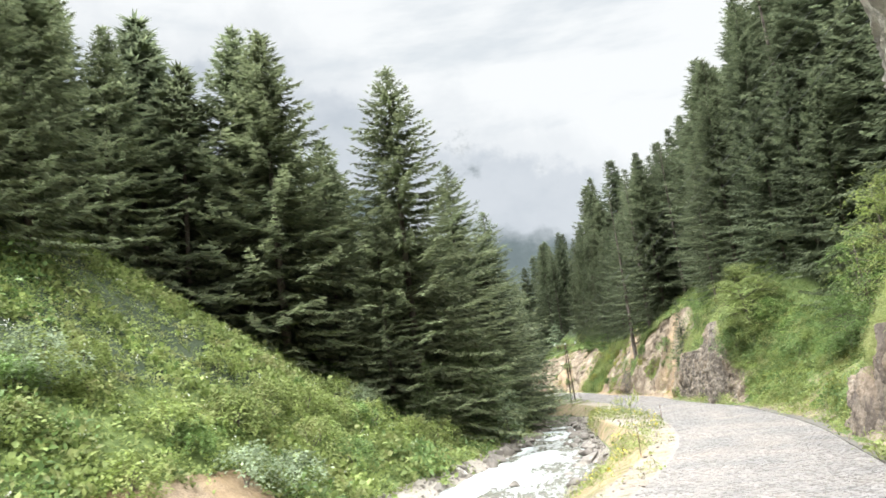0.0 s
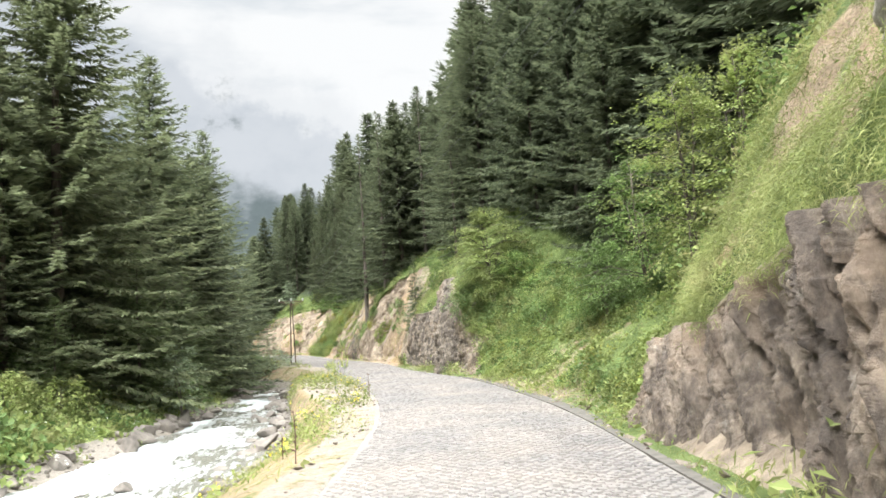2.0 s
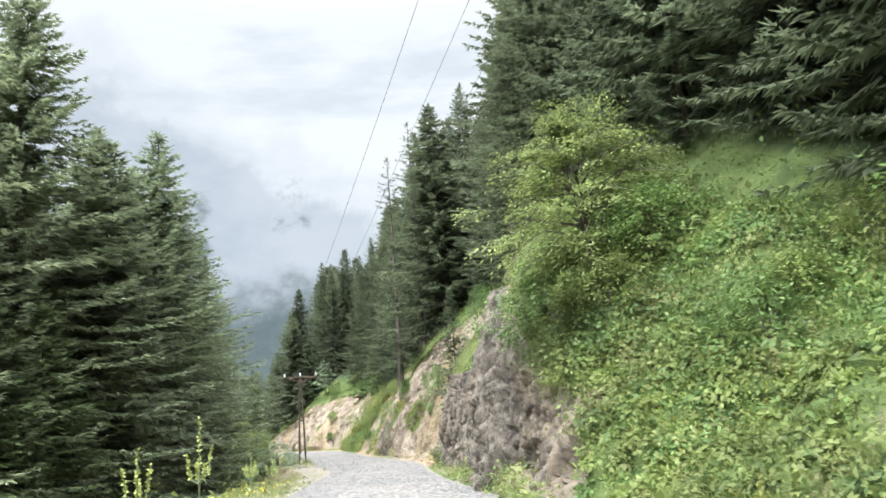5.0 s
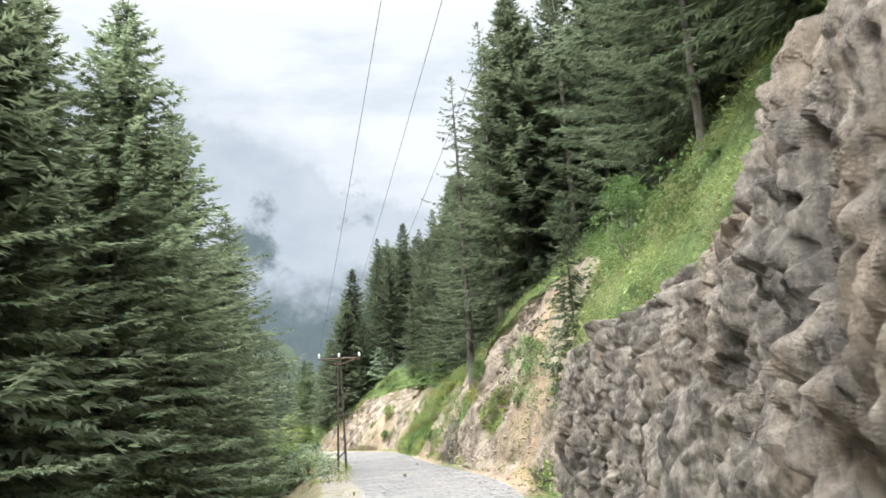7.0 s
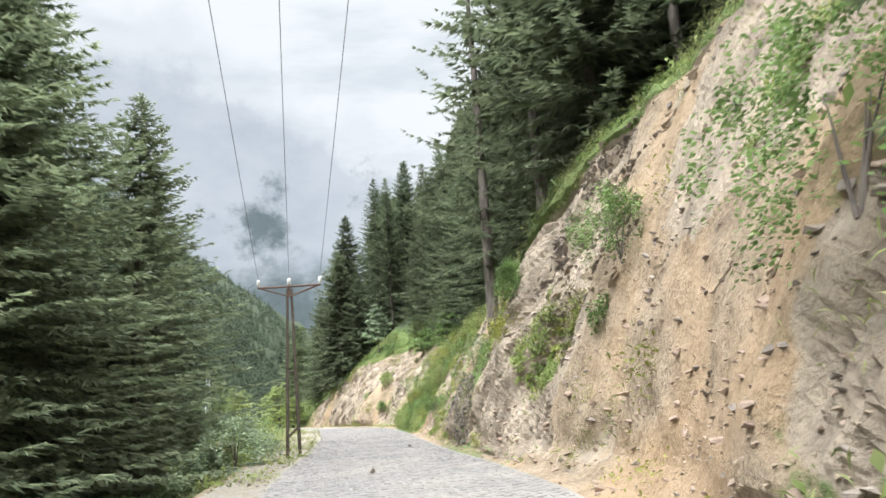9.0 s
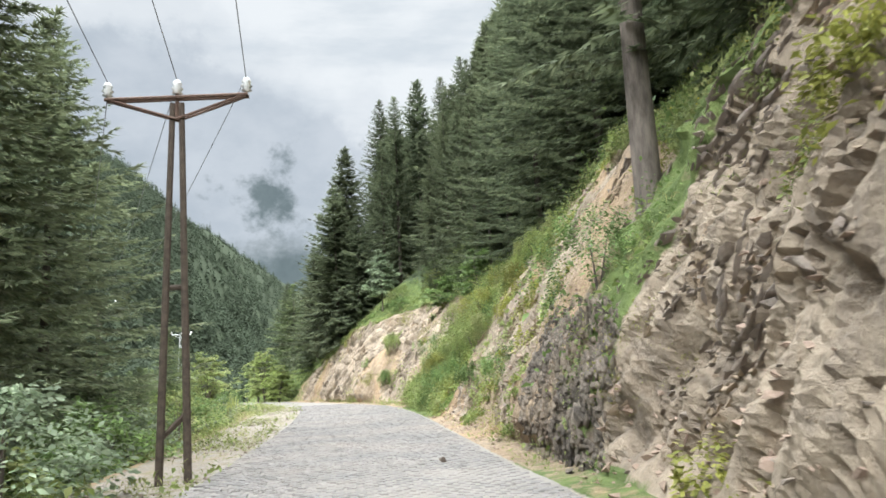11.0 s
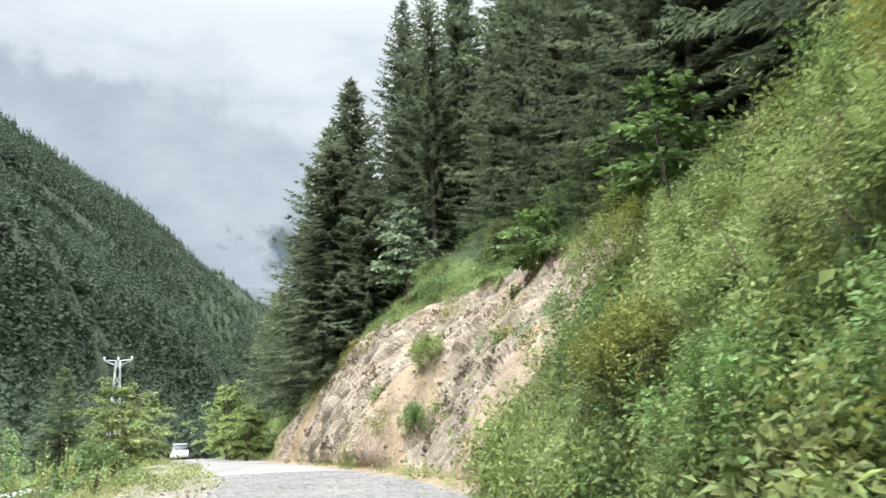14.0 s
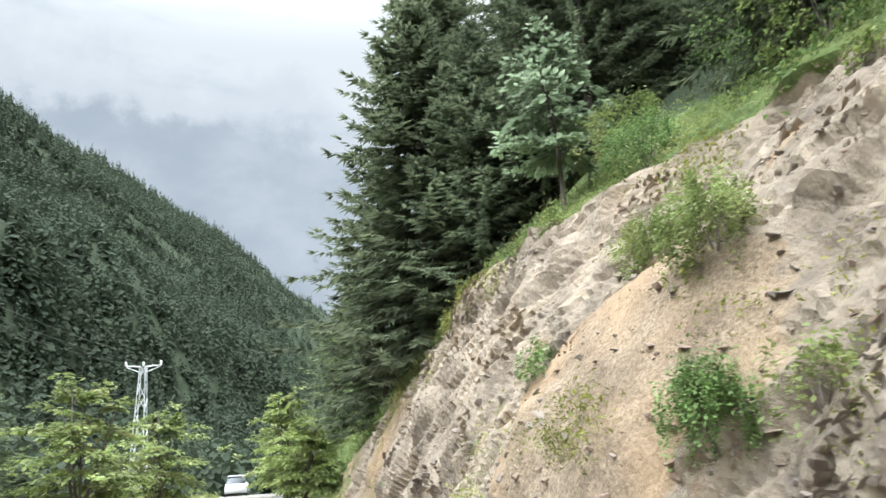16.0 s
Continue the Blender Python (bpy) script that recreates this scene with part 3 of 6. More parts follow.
def spruce(seed, height, radius, clear=.06, density=1.0, spray=.62, thin=False, step=.5, slim=(.34, .5), mat="spruce", label="tall dark green spruce with drooping layered branches"):
    """Whorls of flat, drooping boughs with upturned tips; each bough is a herringbone of small sprays."""
    rng = np.random.default_rng(seed)
    tree = new("spruce_tree")
    lean = rng.normal(0, .010, 2)
    pts = [(lean[0] * h * height + .05 * math.sin(h * 5 + seed), lean[1] * h * height, h * height) for h in np.linspace(-.03, 1, 9)]
    r0 = height * .0125
    v, f = tube(pts, [r0 * (1 - .95 * k / 8) for k in range(9)], 8)
    part_mesh("trunk", v, f, MAT["bark"], tree, smooth=True)
    quads = []
    h = clear * height
    while h < height * .99:
        q = h / height
        full = radius * ((1 - q) ** .86) * (.6 + .4 * min(1, (q - clear) / .10 + .3))
        nb = int(rng.integers(6, 9)) - (2 if thin else 0)
        whorl = rng.uniform(.8, 1.1)
        for a in rng.random() * 6.28 + np.arange(nb) * 6.283 / nb + rng.normal(0, .22, nb):
            if thin and rng.random() < (.34 if step > .8 else .2):
                continue
            ln = full * whorl * rng.choice([rng.uniform(.6, .95), rng.uniform(.9, 1.12)]) + .12
            droop = rng.uniform(.30, .60) * (1 - 1.25 * q)
            lift = rng.uniform(.30, .65)
            m = max(4, int(ln / .24 * density))
            s = ((np.arange(m) + rng.random(m)) / m) ** .8 * .95 + .05
            rr = s * ln
            zz = h + rng.normal(0, .1) - droop * rr + lift * ln * (s ** 2.6) * .45
            ca, sa = math.cos(a), math.sin(a)
            out = np.array([ca, sa, 0])
            sd = np.array([-sa, ca, 0])
            base = np.stack([rr * ca, rr * sa, zz], 1) + np.array([lean[0] * h, lean[1] * h, 0]) + rng.normal(0, .035, (m, 3))
            slope = (-droop + lift * 1.17 * s ** 1.6)
            for sign in (-1, 1):
                fwd = rng.uniform(.35, 1.0, m)
                al = out * fwd[:, None] + sd * sign * rng.uniform(.4, .95, (m, 1))
                al[:, 2] = slope * fwd - rng.uniform(.05, .5, m)
                al = unit(al)
                nrm = unit(np.stack([rng.normal(0, .3, m) - out[0] * .25, rng.normal(0, .3, m) - out[1] * .25, np.ones(m)], 1))
                si = unit(np.cross(al, nrm))
                size = spray * (1.3 - .62 * s) * rng.uniform(.65, 1.3, m) * (.4 + .6 * min(1, ln / 1.7))
                quads.append(strands(base, al, si, size * 1.08, size * rng.uniform(*slim, m), rng))
            tip = np.array([base[-1]])
            al = unit(out[None] + np.array([[0, 0, lift * .8 - droop * .3]]))
            quads.append(strands(tip, al, sd[None], np.array([spray * .8]), np.array([spray * .3]), rng))
        h += rng.uniform(.75, 1.25) * step * (.42 + .75 * (1 - q))
    t = np.array(pts[-1])
    m = 10
    al = unit(np.stack([rng.normal(0, .35, m), rng.normal(0, .35, m), np.ones(m)], 1))
    quads.append(strands(np.repeat(t[None], m, 0) - [0, 0, .45], al, unit(np.cross(al, [0.3, 1, 0.1])), np.full(m, .5), np.full(m, .12), rng))
    V = np.concatenate(quads)
    part_mesh("crown", V.reshape(-1, 3), np.arange(len(V) * 3).reshape(-1, 3), MAT[mat], tree)
    return tagged(tree, label, "tree", group="spruce forest")




# full trees first, then lighter ones for the depth of the wood
FINE = (.32, .46)
SPRUCES = [spruce(11, 20, 7.0, .02, 1.1, .6, step=.5), spruce(12, 22, 6.8, .04, 1.1, .6, step=.52), spruce(13, 17, 6.4, .02, 1.1, .6, step=.5),
           spruce(14, 24, 6.2, .12, 1.0, .6, True, .5), spruce(15, 9, 3.4, .03, 1.3, .38, step=.34, slim=FINE, mat="spruce_young", label="young fresh green spruce at the edge of the wood"), spruce(16, 19, 5.2, .15, 1.0, .6, True, .5),
           spruce(21, 20, 7.2, .03, .62, 1.0, step=.9), spruce(22, 22, 6.8, .05, .62, 1.0, step=.9), spruce(23, 18, 6.6, .03, .62, 1.0, step=.9),
           spruce(31, 20, 6.8, .02, 2.5, .32, step=.40, slim=FINE, mat="spruce_lit", label="grey-green spruce with heavy layered branches"), spruce(32, 22, 6.4, .05, 1.9, .36, step=.46, slim=FINE), spruce(33, 24, 5.8, .16, 1.5, .36, True, .95, FINE, label="tall spruce with thin level branches and a sparse top"),
           spruce(41, 20, 6.8, .02, 1.5, .5, step=.48, slim=FINE, mat="spruce_lit", label="grey-green spruce with heavy layered branches"), spruce(42, 18, 6.4, .02, 1.5, .5, step=.5, slim=FINE, mat="spruce_lit", label="grey-green spruce with heavy layered branches"),
           spruce(43, 8, 2.3, .02, 1.5, .34, step=.34, slim=FINE, label="slim young dark spruce hanging beside the slide")]
SPRUCE_H = [20, 22, 17, 24, 9, 19, 20, 22, 18, 20, 22, 24, 20, 18, 8]
USED = [False] * len(SPRUCES)
TREE_SPOTS = []


def plant(kind, x, y, height, turn, wide=1.0, base=None):
    z = ground_at(x, y) if base is None else base
    k = height / SPRUCE_H[kind]
    m = Matrix.LocRotScale((x, y, z - .15), Euler((0, 0, turn)), (k * wide, k * wide, k))
    TREE_SPOTS.append((x, y))
    if not USED[kind]:
        USED[kind] = True
        SPRUCES[kind].matrix_basis = m
        return SPRUCES[kind]
    ob = copy_thing(SPRUCES[kind], m)
    ob.matrix_basis = m
    return ob


# single trees that stand out against the sky: kind, x, y, height of the top, width
MARKED = [(10, 15.3, 88.6, 26.7, .9), (11, 10.9, 90.4, 24.5, .9), (11, 14.6, 85.5, 25.5, .9), (11, 9.2, 95.0, 23.2, 1.0), (10, 11.8, 95.7, 25.7, .9),
          (9, -6.0, 77.7, 19.0, 1.15), (9, -8.5, 74.8, 18.2, 1.15), (9, -8.6, 103.1, 16.8, 1.15), (9, -7.6, 63.3, 20.4, 1.1), (9, -9.4, 50.0, 24.4, 1.15),
          (12, -17.1, 46.5, 27.1, 1.15), (12, -15.4, 52.7, 20.9, 1.2), (12, -20.5, 48.5, 29.0, 1.1), (13, -12.0, 58.0, 18.0, 1.15), (2, -6.0, 68.0, 14.5, 1.1), (1, 18.3, 61.0, 29.6, .9), (9, -7.0, 87.5, 18.0, 1.2), (9, -10.8, 95.0, 20.0, 1.2), (9, -11.0, 89.0, 21.0, 1.2), (1, -14.0, 97.0, 22.0, 1.2), (9, -12.6, 116.0, 17.0, 1.1),
          (10, -.9, 163, 28.2, .9), (1, 1.0, 181, 31.6, .9), (0, -4.8, 160, 23.9, .95), (10, 6.0, 148.8, 26.8, .9), (1, 3.2, 157, 30.0, .9), (10, -.6, 155.5, 27.5, .9), (10, 1.2, 152.5, 26.5, .85), (10, 8.0, 154, 31.0, .9), (2, -5.3, 156, 18.5, 1.0), (2, -9.0, 164, 14.0, 1.0), (0, 14.6, 48.6, 17.0, .8), (1, 15.6, 45.4, 18.0, .8), (2, 14.2, 51.8, 17.0, .75), (0, 16.0, 42.2, 16.0, .8)]
for k, x, y, top, w in MARKED:
    z = ground_at(x, y)
    plant(k, x, y, top - z, x * 7.1 + y, w)


# how high the wood rises above two places on the road: bearing and slope of its skyline
SKYLINES = [((4.2, 17.5, .1), ((-.076, .138), (-.038, .193), (0, .204), (.055, .28), (.089, .331), (.157, .373), (.189, .322), (.221, .459))), ((4.4, 91.4, -1.1), ((-.201, .174), (-.155, .276), (-.081, .42), (-.043, .364), (-.018, .389), (.03, .481), (.067, .478), (.104, .554)))]


def under_skyline(x, y, height):
    top = ground_at(x, y) + height
    for (ex, ey, ez), rows in SKYLINES:
        far, bearing = math.hypot(x - ex, y - ey), math.atan2(x - ex, y - ey)
        if y > ey + 15 and rows[0][0] < bearing < rows[-1][0]:
            top = min(top, ez + far * float(np.interp(bearing, *zip(*rows))))
    return max(3.0, top - ground_at(x, y))


CLEAR = [(-.2, 147.4, 6.0), (7.4, 126.2, 4.6), (2.5, 143.0, 4.0)]


def forest(count, xr, yr, heights, gap, keep=lambda x, y: True, seed=3, kinds=(0, 1, 2, 0, 1, 3)):
    rng = np.random.default_rng(seed)
    made = 0
    for _ in range(count * 30):
        if made >= count:
            break
        y = rng.uniform(*yr)
        x = rng.uniform(*xr) + float(np.interp(y, [r[0] for r in S_CX], [r[1] for r in S_CX]))
        if not keep(x, y) or any((x - a) ** 2 + (y - b) ** 2 < r * r for a, b, r in CLEAR) or any((x - a) ** 2 + (y - b) ** 2 < gap * gap for a, b in TREE_SPOTS):
            continue
        plant(int(rng.choice(kinds)), x, y, under_skyline(x, y, rng.uniform(*heights)), rng.random() * 6.28, rng.uniform(.9, 1.2))
        made += 1


def off_right(x, y):
    """How far a place lies above the lip of the right cut."""
    r = smooth_table(RIGHT, np.array([y]), .9)[:, 0]
    return x - (centre(np.array([y]))[0] + half_width(np.array([y]))[0] + r[0] + r[1])


forest(20, (5, 11), (26, 100), (14, 21), 2.8, lambda x, y: (5.0 if y < 50 else 2.6) < off_right(x, y) < 7.5, 5, (10, 10, 1, 10, 11))
forest(14, (5, 11), (97, 142), (14, 21), 2.8, lambda x, y: 2.6 < off_right(x, y) < 7.0, 6, (10,))
forest(10, (5, 11), (142, 185), (9, 14), 2.6, lambda x, y: 1.8 < off_right(x, y) < 7.0, 36, (0, 2, 4))
forest(40, (8, 15), (24, 150), (15, 23), 3.0, lambda x, y: off_right(x, y) > 6.5, 26, (0, 1, 2))
forest(46, (13, 27), (20, 190), (17, 24), 3.6, lambda x, y: off_right(x, y) > 8, 16, (6, 7, 8))
forest(26, (24, 50), (24, 190), (17, 25), 4.6, lambda x, y: True, 7, (6, 7, 8))
LEFT_EDGE = ([40, 46, 52, 60, 70, 80, 108], [-15, -10, -8.0, -7.0, -7.4, -9.2, -11])
forest(24, (-18, -8), (40, 108), (12, 18), 2.9, lambda x, y: x < np.interp(y, *LEFT_EDGE), 8, (12, 13, 12))
forest(42, (-46, -14), (40, 112), (15, 22), 3.2, lambda x, y: x < np.interp(y, *LEFT_EDGE) - 3, 18, (6, 7, 8))
forest(30, (-64, -22), (14, 45), (13, 19), 3.2, lambda x, y: x < -23.5, 9, (12, 13, 12))
forest(34, (-16, -6), (38, 80), (3.5, 9), 1.7, lambda x, y: np.interp(y, *LEFT_EDGE) - 2.5 < x < np.interp(y, *LEFT_EDGE) + 2.4, 28, (4,))
forest(12, (-16, -9), (108, 150), (4, 8), 2.5, lambda x, y: True, 29, (4,))
forest(16, (-32, -15), (120, 165), (7, 12), 3.0, lambda x, y: x < -13, 39, (6, 8, 2))
# the edge of the wood along the last cut
for k, x, y, h, w in ((10, 5.9, 140.6, 14, .75), (0, 7.0, 137.6, 13, .7), (10, 7.7, 134.2, 14, .75), (0, 4.5, 143.4, 11, .6), (10, 8.5, 131.0, 13, .75), (10, 8.2, 141.5, 17, .8), (1, 9.6, 136.5, 18, .8), (10, 6.2, 145.5, 16, .7), (4, 6.4, 138.9, 5, 1.0), (4, 7.3, 132.6, 5, 1.0), (14, 10.8, 68.8, 5.8, .8)):
    plant(k, x, y, h, x * 3 + y, w)
for made, tree_ in zip(USED, SPRUCES):
    if not made:
        for o in list(tree_.children) + [tree_]:
            bpy.data.objects.remove(o)

# ---------------------------------------------------------------- far woods on the valley walls
def cell_scatter(weight, count, rng, jitter=True):
    """Random places on the ground sheet, as many per square metre as the weight says."""
    e1, e2 = G_P[1:, :-1] - G_P[:-1, :-1], G_P[:-1, 1:] - G_P[:-1, :-1]
    area = np.linalg.norm(np.cross(e1, e2), axis=-1)
    w = (area * weight[:-1, :-1]).ravel()
    idx = rng.choice(len(w), count, p=w / w.sum())
    i, j = idx // (G_P.shape[1] - 1), idx % (G_P.shape[1] - 1)
    a, b = rng.random(count)[:, None], rng.random(count)[:, None]
    p = (G_P[i, j] * (1 - a) * (1 - b) + G_P[i + 1, j] * a * (1 - b) + G_P[i, j + 1] * (1 - a) * b + G_P[i + 1, j + 1] * a * b)
    n = G_N[i, j]
    return p, n, i, j


def stuff(name, verts, faces, mat, label, category):
    return tagged(new(name, mesh_from(name, verts, faces, mat)), label, category, kind="stuff")


def far_woods():
    rng = np.random.default_rng(41)
    Y, X = G_P[..., 1], G_P[..., 0]
    w = ((G_TAG == 9) | ((G_TAG == 1) & (Y > 112) & (X < -34))) * np.exp(-np.clip(Y - 150, 0, 2000) / 300) * (Y > 60) * (Y < 1100)
    w = w * (.35 + np.clip(.6 + fractal(Y, X, 30, 3, 1) * 1.4, 0, 1))
    p, n, i, j = cell_scatter(w, 30000, rng)
    h = rng.uniform(6, 12.5, len(p))
    out = []
    m = 24
    for k in range(m):
        q = .06 + .92 * (k + rng.random(len(p))) / m
        a = k * 2.4 + rng.random(len(p)) * 2.0 + h
        r = h * .25 * (1 - q) ** .85 * rng.uniform(.75, 1.2, len(p)) + .25
        d_ = np.stack([np.cos(a), np.sin(a), rng.uniform(-1.3, -.45, len(p))], 1)
        base_ = p + np.array([0, 0, 1.0]) * (h * q)[:, None] + d_ * (r * .12)[:, None]
        side = unit(np.cross(d_, np.stack([rng.normal(0, .35, len(p)), rng.normal(0, .35, len(p)), np.ones(len(p))], 1)))
        out.append(blades(base_, unit(d_), side, r * 1.05, r * rng.uniform(.85, 1.15, len(p))))
    V = np.stack(out, 1)
    vs, fs = [V.reshape(-1, 3)], [np.arange(V.shape[0] * m * 4).reshape(-1, 4)]
    stuff("far_spruce_wood", np.concatenate(vs), np.concatenate(fs), MAT["spruce_hazed"], "dense dark spruce wood on the far valley wall", "forest")


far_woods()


# ---------------------------------------------------------------- ground cover
def tufts(p, n, rng, leaves, size, width, upright, spread=.12, scale=None):
    """Leaves round each place: sprays leaning out from the ground's normal."""
    k = len(p)
    sc = np.ones(k) if scale is None else scale
    P = np.repeat(p, leaves, 0)
    N = np.repeat(unit(n * .4 + [0, 0, .8]), leaves, 0)
    S = np.repeat(sc, leaves)
    m = len(P)
    out = rng.normal(0, 1, (m, 3))
    al = unit(N * upright + unit(out) * (1.05 - .6 * upright))
    base = P + rng.normal(0, spread, (m, 3)) * S[:, None] + N * (rng.random(m) * size * .8 * S)[:, None]
    side = unit(np.cross(al, rng.normal(0, 1, (m, 3)) * .6 + [0, 0, 1.0]))
    ln = size * rng.uniform(.55, 1.3, m) * S
    q = blades(base, al, side, ln, ln * width)
    q[:, 2] -= np.array([0, 0, 1.0]) * (ln * .25)[:, None]
    return q


def cover(name, mat, weight, count, seed, leaves, size, width, upright, label, category="plants", lump=1.2, spread=.12):
    rng = np.random.default_rng(seed)
    p, n, i, j = cell_scatter(weight, count, rng)
    sc = np.clip(1 + lump * fractal(p[:, 1], p[:, 0] + p[:, 2], 1.6, 3, 2), .5, 1.6) * rng.uniform(.7, 1.25, count)
    q = tufts(p, n, rng, leaves, size, width, upright, spread, sc)
    return stuff(name, q.reshape(-1, 3), np.arange(len(q) * 4).reshape(-1, 4), mat, label, category)


GY, GX, GZ = G_P[..., 1], G_P[..., 0], G_P[..., 2]
BARE = np.clip(G_ROCK + G_EARTH, 0, 1)
PATCH = np.clip(.5 + 2.2 * fractal(GY, G_V, 3.2, 4, 1), 0, 1)
FADE_Y = ((GY > 4) & (GY < 190))
W_LEFT = ((G_TAG == 2) | (G_TAG == 1)) * (GY > 6) * (GY < 62) * (GX > -30) * np.where((G_GRAV > .5) | (G_EARTH > .5), .05, 1.0)
LIP = np.zeros_like(GY)
LIP[:, :] = G_V
W_FACE = (G_TAG == 8) * FADE_Y * np.clip(1.1 - 1.7 * BARE, 0, 1)
W_FACE_PATCH = (G_TAG == 8) * FADE_Y * (PATCH > .72) * (BARE >= .5) * np.where(GY < 67, .12, .5)
DIST_UP = np.cumsum((G_TAG == 10) * 1.0, axis=1)
W_UP = (G_TAG == 10) * FADE_Y * (DIST_UP > 0) * (DIST_UP < 11) * np.where(DIST_UP < 7, 1.0, .35)
W_VERGE_R = (G_TAG == 7) * FADE_Y * np.clip(.25 + PATCH, 0, 1) * np.interp(GY, [0, 66, 71, 93, 96, 98, 112, 115, 190], [1, 1, .08, .08, .8, .1, .1, 1, .6])
W_VERGE_L = ((G_TAG == 5) | ((G_TAG == 4) & (G_GRAV < .5))) * FADE_Y * np.clip(PATCH * 2.6 - 1.2, 0.02, 1)

OPEN_R = np.interp(GY, [0, 21, 25, 43, 46, 65, 67, 71, 73], [.0, .0, 1, 1, .9, .8, 1, 1, .5])
cover("herb_cover", MAT["herb"], W_LEFT * 1.0, 19000, 51, 9, .21, .6, .5, "lush bright green herbs covering the river bank")
cover("tall_herbs", MAT["leaf"], W_LEFT * np.clip(fractal(GY, GX, 5, 3, 2) * 3, 0, 1), 2200, 52, 18, .22, .5, .6, "darker broad-leaved herbs in clumps on the river bank", spread=.25)
cover("slope_herbs", MAT["herb"], (W_FACE + W_UP * .8) * (.3 + .7 * OPEN_R) * 1.0, 9000, 53, 8, .11, .5, .5, "green herbs and seedlings on the roadside slope")
W_BAND = ((G_TAG == 8) | ((G_TAG == 10) & (DIST_UP < 6))) * (GY > 113.1) * (GY < 126.5) * np.clip(1.1 - 1.25 * BARE, 0, 1)
cover("bramble_cover", MAT["herb"], W_BAND, 7000, 61, 9, .10, .5, .5, "tangled green brambles and herbs on the slope")
cover("bramble_clumps", MAT["herb"], W_BAND * np.clip(fractal(GY, G_V, 3, 3, 0) * 3, 0, 1), 900, 62, 30, .11, .5, .5, "bright bramble clumps on the slope", spread=.3)
cover("yellow_tufts", MAT["yellowing"], (W_BAND + .8 * W_FACE * (GY > 25) * (GY < 46)) * np.clip(fractal(GY, G_V, 2.2, 3, 2) * 3, 0, 1) + (G_TAG == 8) * (GY > 70) * (GY < 156) * (BARE > .5) * np.clip(fractal(GY, G_V, 2.0, 3, 3) * 6 - 1.6, 0, 1) * .6, 3600, 63, 14, .085, .35, .6, "yellow-green tufts on the slope", spread=.13)
cover("slope_shrubs", MAT["leaf"], (W_FACE + W_UP) * OPEN_R * np.clip(fractal(GY, G_V, 4, 3, 3) * 3, 0, 1), 1500, 54, 24, .11, .5, .5, "low leafy shrubs on the roadside slope", spread=.24)
cover("slope_grass", MAT["grass"], (W_UP + W_FACE * .5) * np.where(GY < 28, .6 * (1 - .9 * G_EARTH), .8) + W_FACE_PATCH * .35, 15000, 55, 11, .15, .085, .45, "long pale grass hanging over the rock cuts", "grass", spread=.10)
cover("short_turf", MAT["grass"], (W_UP + W_FACE) * (GY < 27) * (GY > 7) * (DIST_UP < 9) * (1 - .9 * G_EARTH) * np.clip(.6 + 1.6 * fractal(GY, GX, 1.2, 3, 1), .05, 1), 9000, 58, 12, .085, .12, .45, "short yellow-green turf on the slope above the cliff", "grass", spread=.09)
cover("verge_grass", MAT["grass"], W_VERGE_R * 1.6 + W_VERGE_L, 13000, 56, 8, .13, .10, .65, "yellow-green grass along the road's edges", "grass", spread=.08)
cover("verge_herbs", MAT["herb"], W_VERGE_R + W_VERGE_L * .6, 3000, 57, 8, .12, .5, .5, "small green weeds along the road's edges")


def mounds(name, mat, weight, count, seed, leaves, radius, leaf, wide, label, flat=.65, category="plants"):
    """Low rounded plants: leaves lying on a dome, drooping at its rim."""
    rng = np.random.default_rng(seed)
    p, n, i, j = cell_scatter(weight, count, rng)
    r = radius[0] + (radius[1] - radius[0]) * rng.random(count) ** 2
    N = np.repeat(unit(n * .6 + [0, 0, .6]), leaves, 0)
    R = np.repeat(r, leaves)
    m = len(N)
    d = unit(rng.normal(0, 1, (m, 3)))
    low = (d * N).sum(1)
    d = unit(d + N * np.where(low < 0, -1.7 * low, 0)[:, None])
    rise = (d * N).sum(1)[:, None]
    uneven = 1 + .45 * np.sin(d[:, 0] * 4 + np.repeat(rng.random(count) * 6, leaves)) * np.cos(d[:, 1] * 5)
    base = np.repeat(p, leaves, 0) + (d + N * rise * (flat - 1)) * (R * uneven * rng.uniform(.45, 1.05, m))[:, None]
    face = unit(d + N * .5 + rng.normal(0, .45, (m, 3)))
    al = unit(np.cross(face, rng.normal(0, 1, (m, 3))) + d * .5 - [0, 0, .25])
    side = unit(np.cross(al, face))
    ln = leaf * rng.uniform(.55, 1.4, m)
    q = blades(base, al, side, ln, ln * wide)
    return stuff(name, q.reshape(-1, 3), np.arange(len(q) * 4).reshape(-1, 4), mat, label, category)


CLUMPY = np.clip(.55 + 2.4 * fractal(GY, G_V, 2.6, 3, 0), .02, 1)
W_HOLLOW = (W_FACE + W_UP * .9 * np.where(GY > 42, DIST_UP < 7, 1)) * (GY > 25.5) * (GY < 50) * CLUMPY
W_RIM = ((G_TAG == 10) & (DIST_UP < 6)) * (GY > 44) * (GY < 158) * np.clip(fractal(GY, GX, 3.0, 3, 2) * 4, 0, 1)
W_CREEP = (G_TAG == 8) * (GY > 70) * (GY < 150) * (BARE > .4) * np.clip(fractal(GY, G_V * .6, 3.4, 3, 1) * 5 - 1.5, 0, 1) * np.interp(GY, [97, 99, 112, 114, 128, 131], [.7, .35, .35, .7, .7, 2])
mounds("bramble_mounds", MAT["herb"], W_HOLLOW, 1100, 641, 130, (.16, .6), .095, .55, "mounds of bright green brambles in the hollow")
mounds("dark_bramble_mounds", MAT["leaf"], W_HOLLOW * (1.05 - CLUMPY), 420, 642, 130, (.2, .7), .095, .55, "darker green bramble mounds in the hollow")
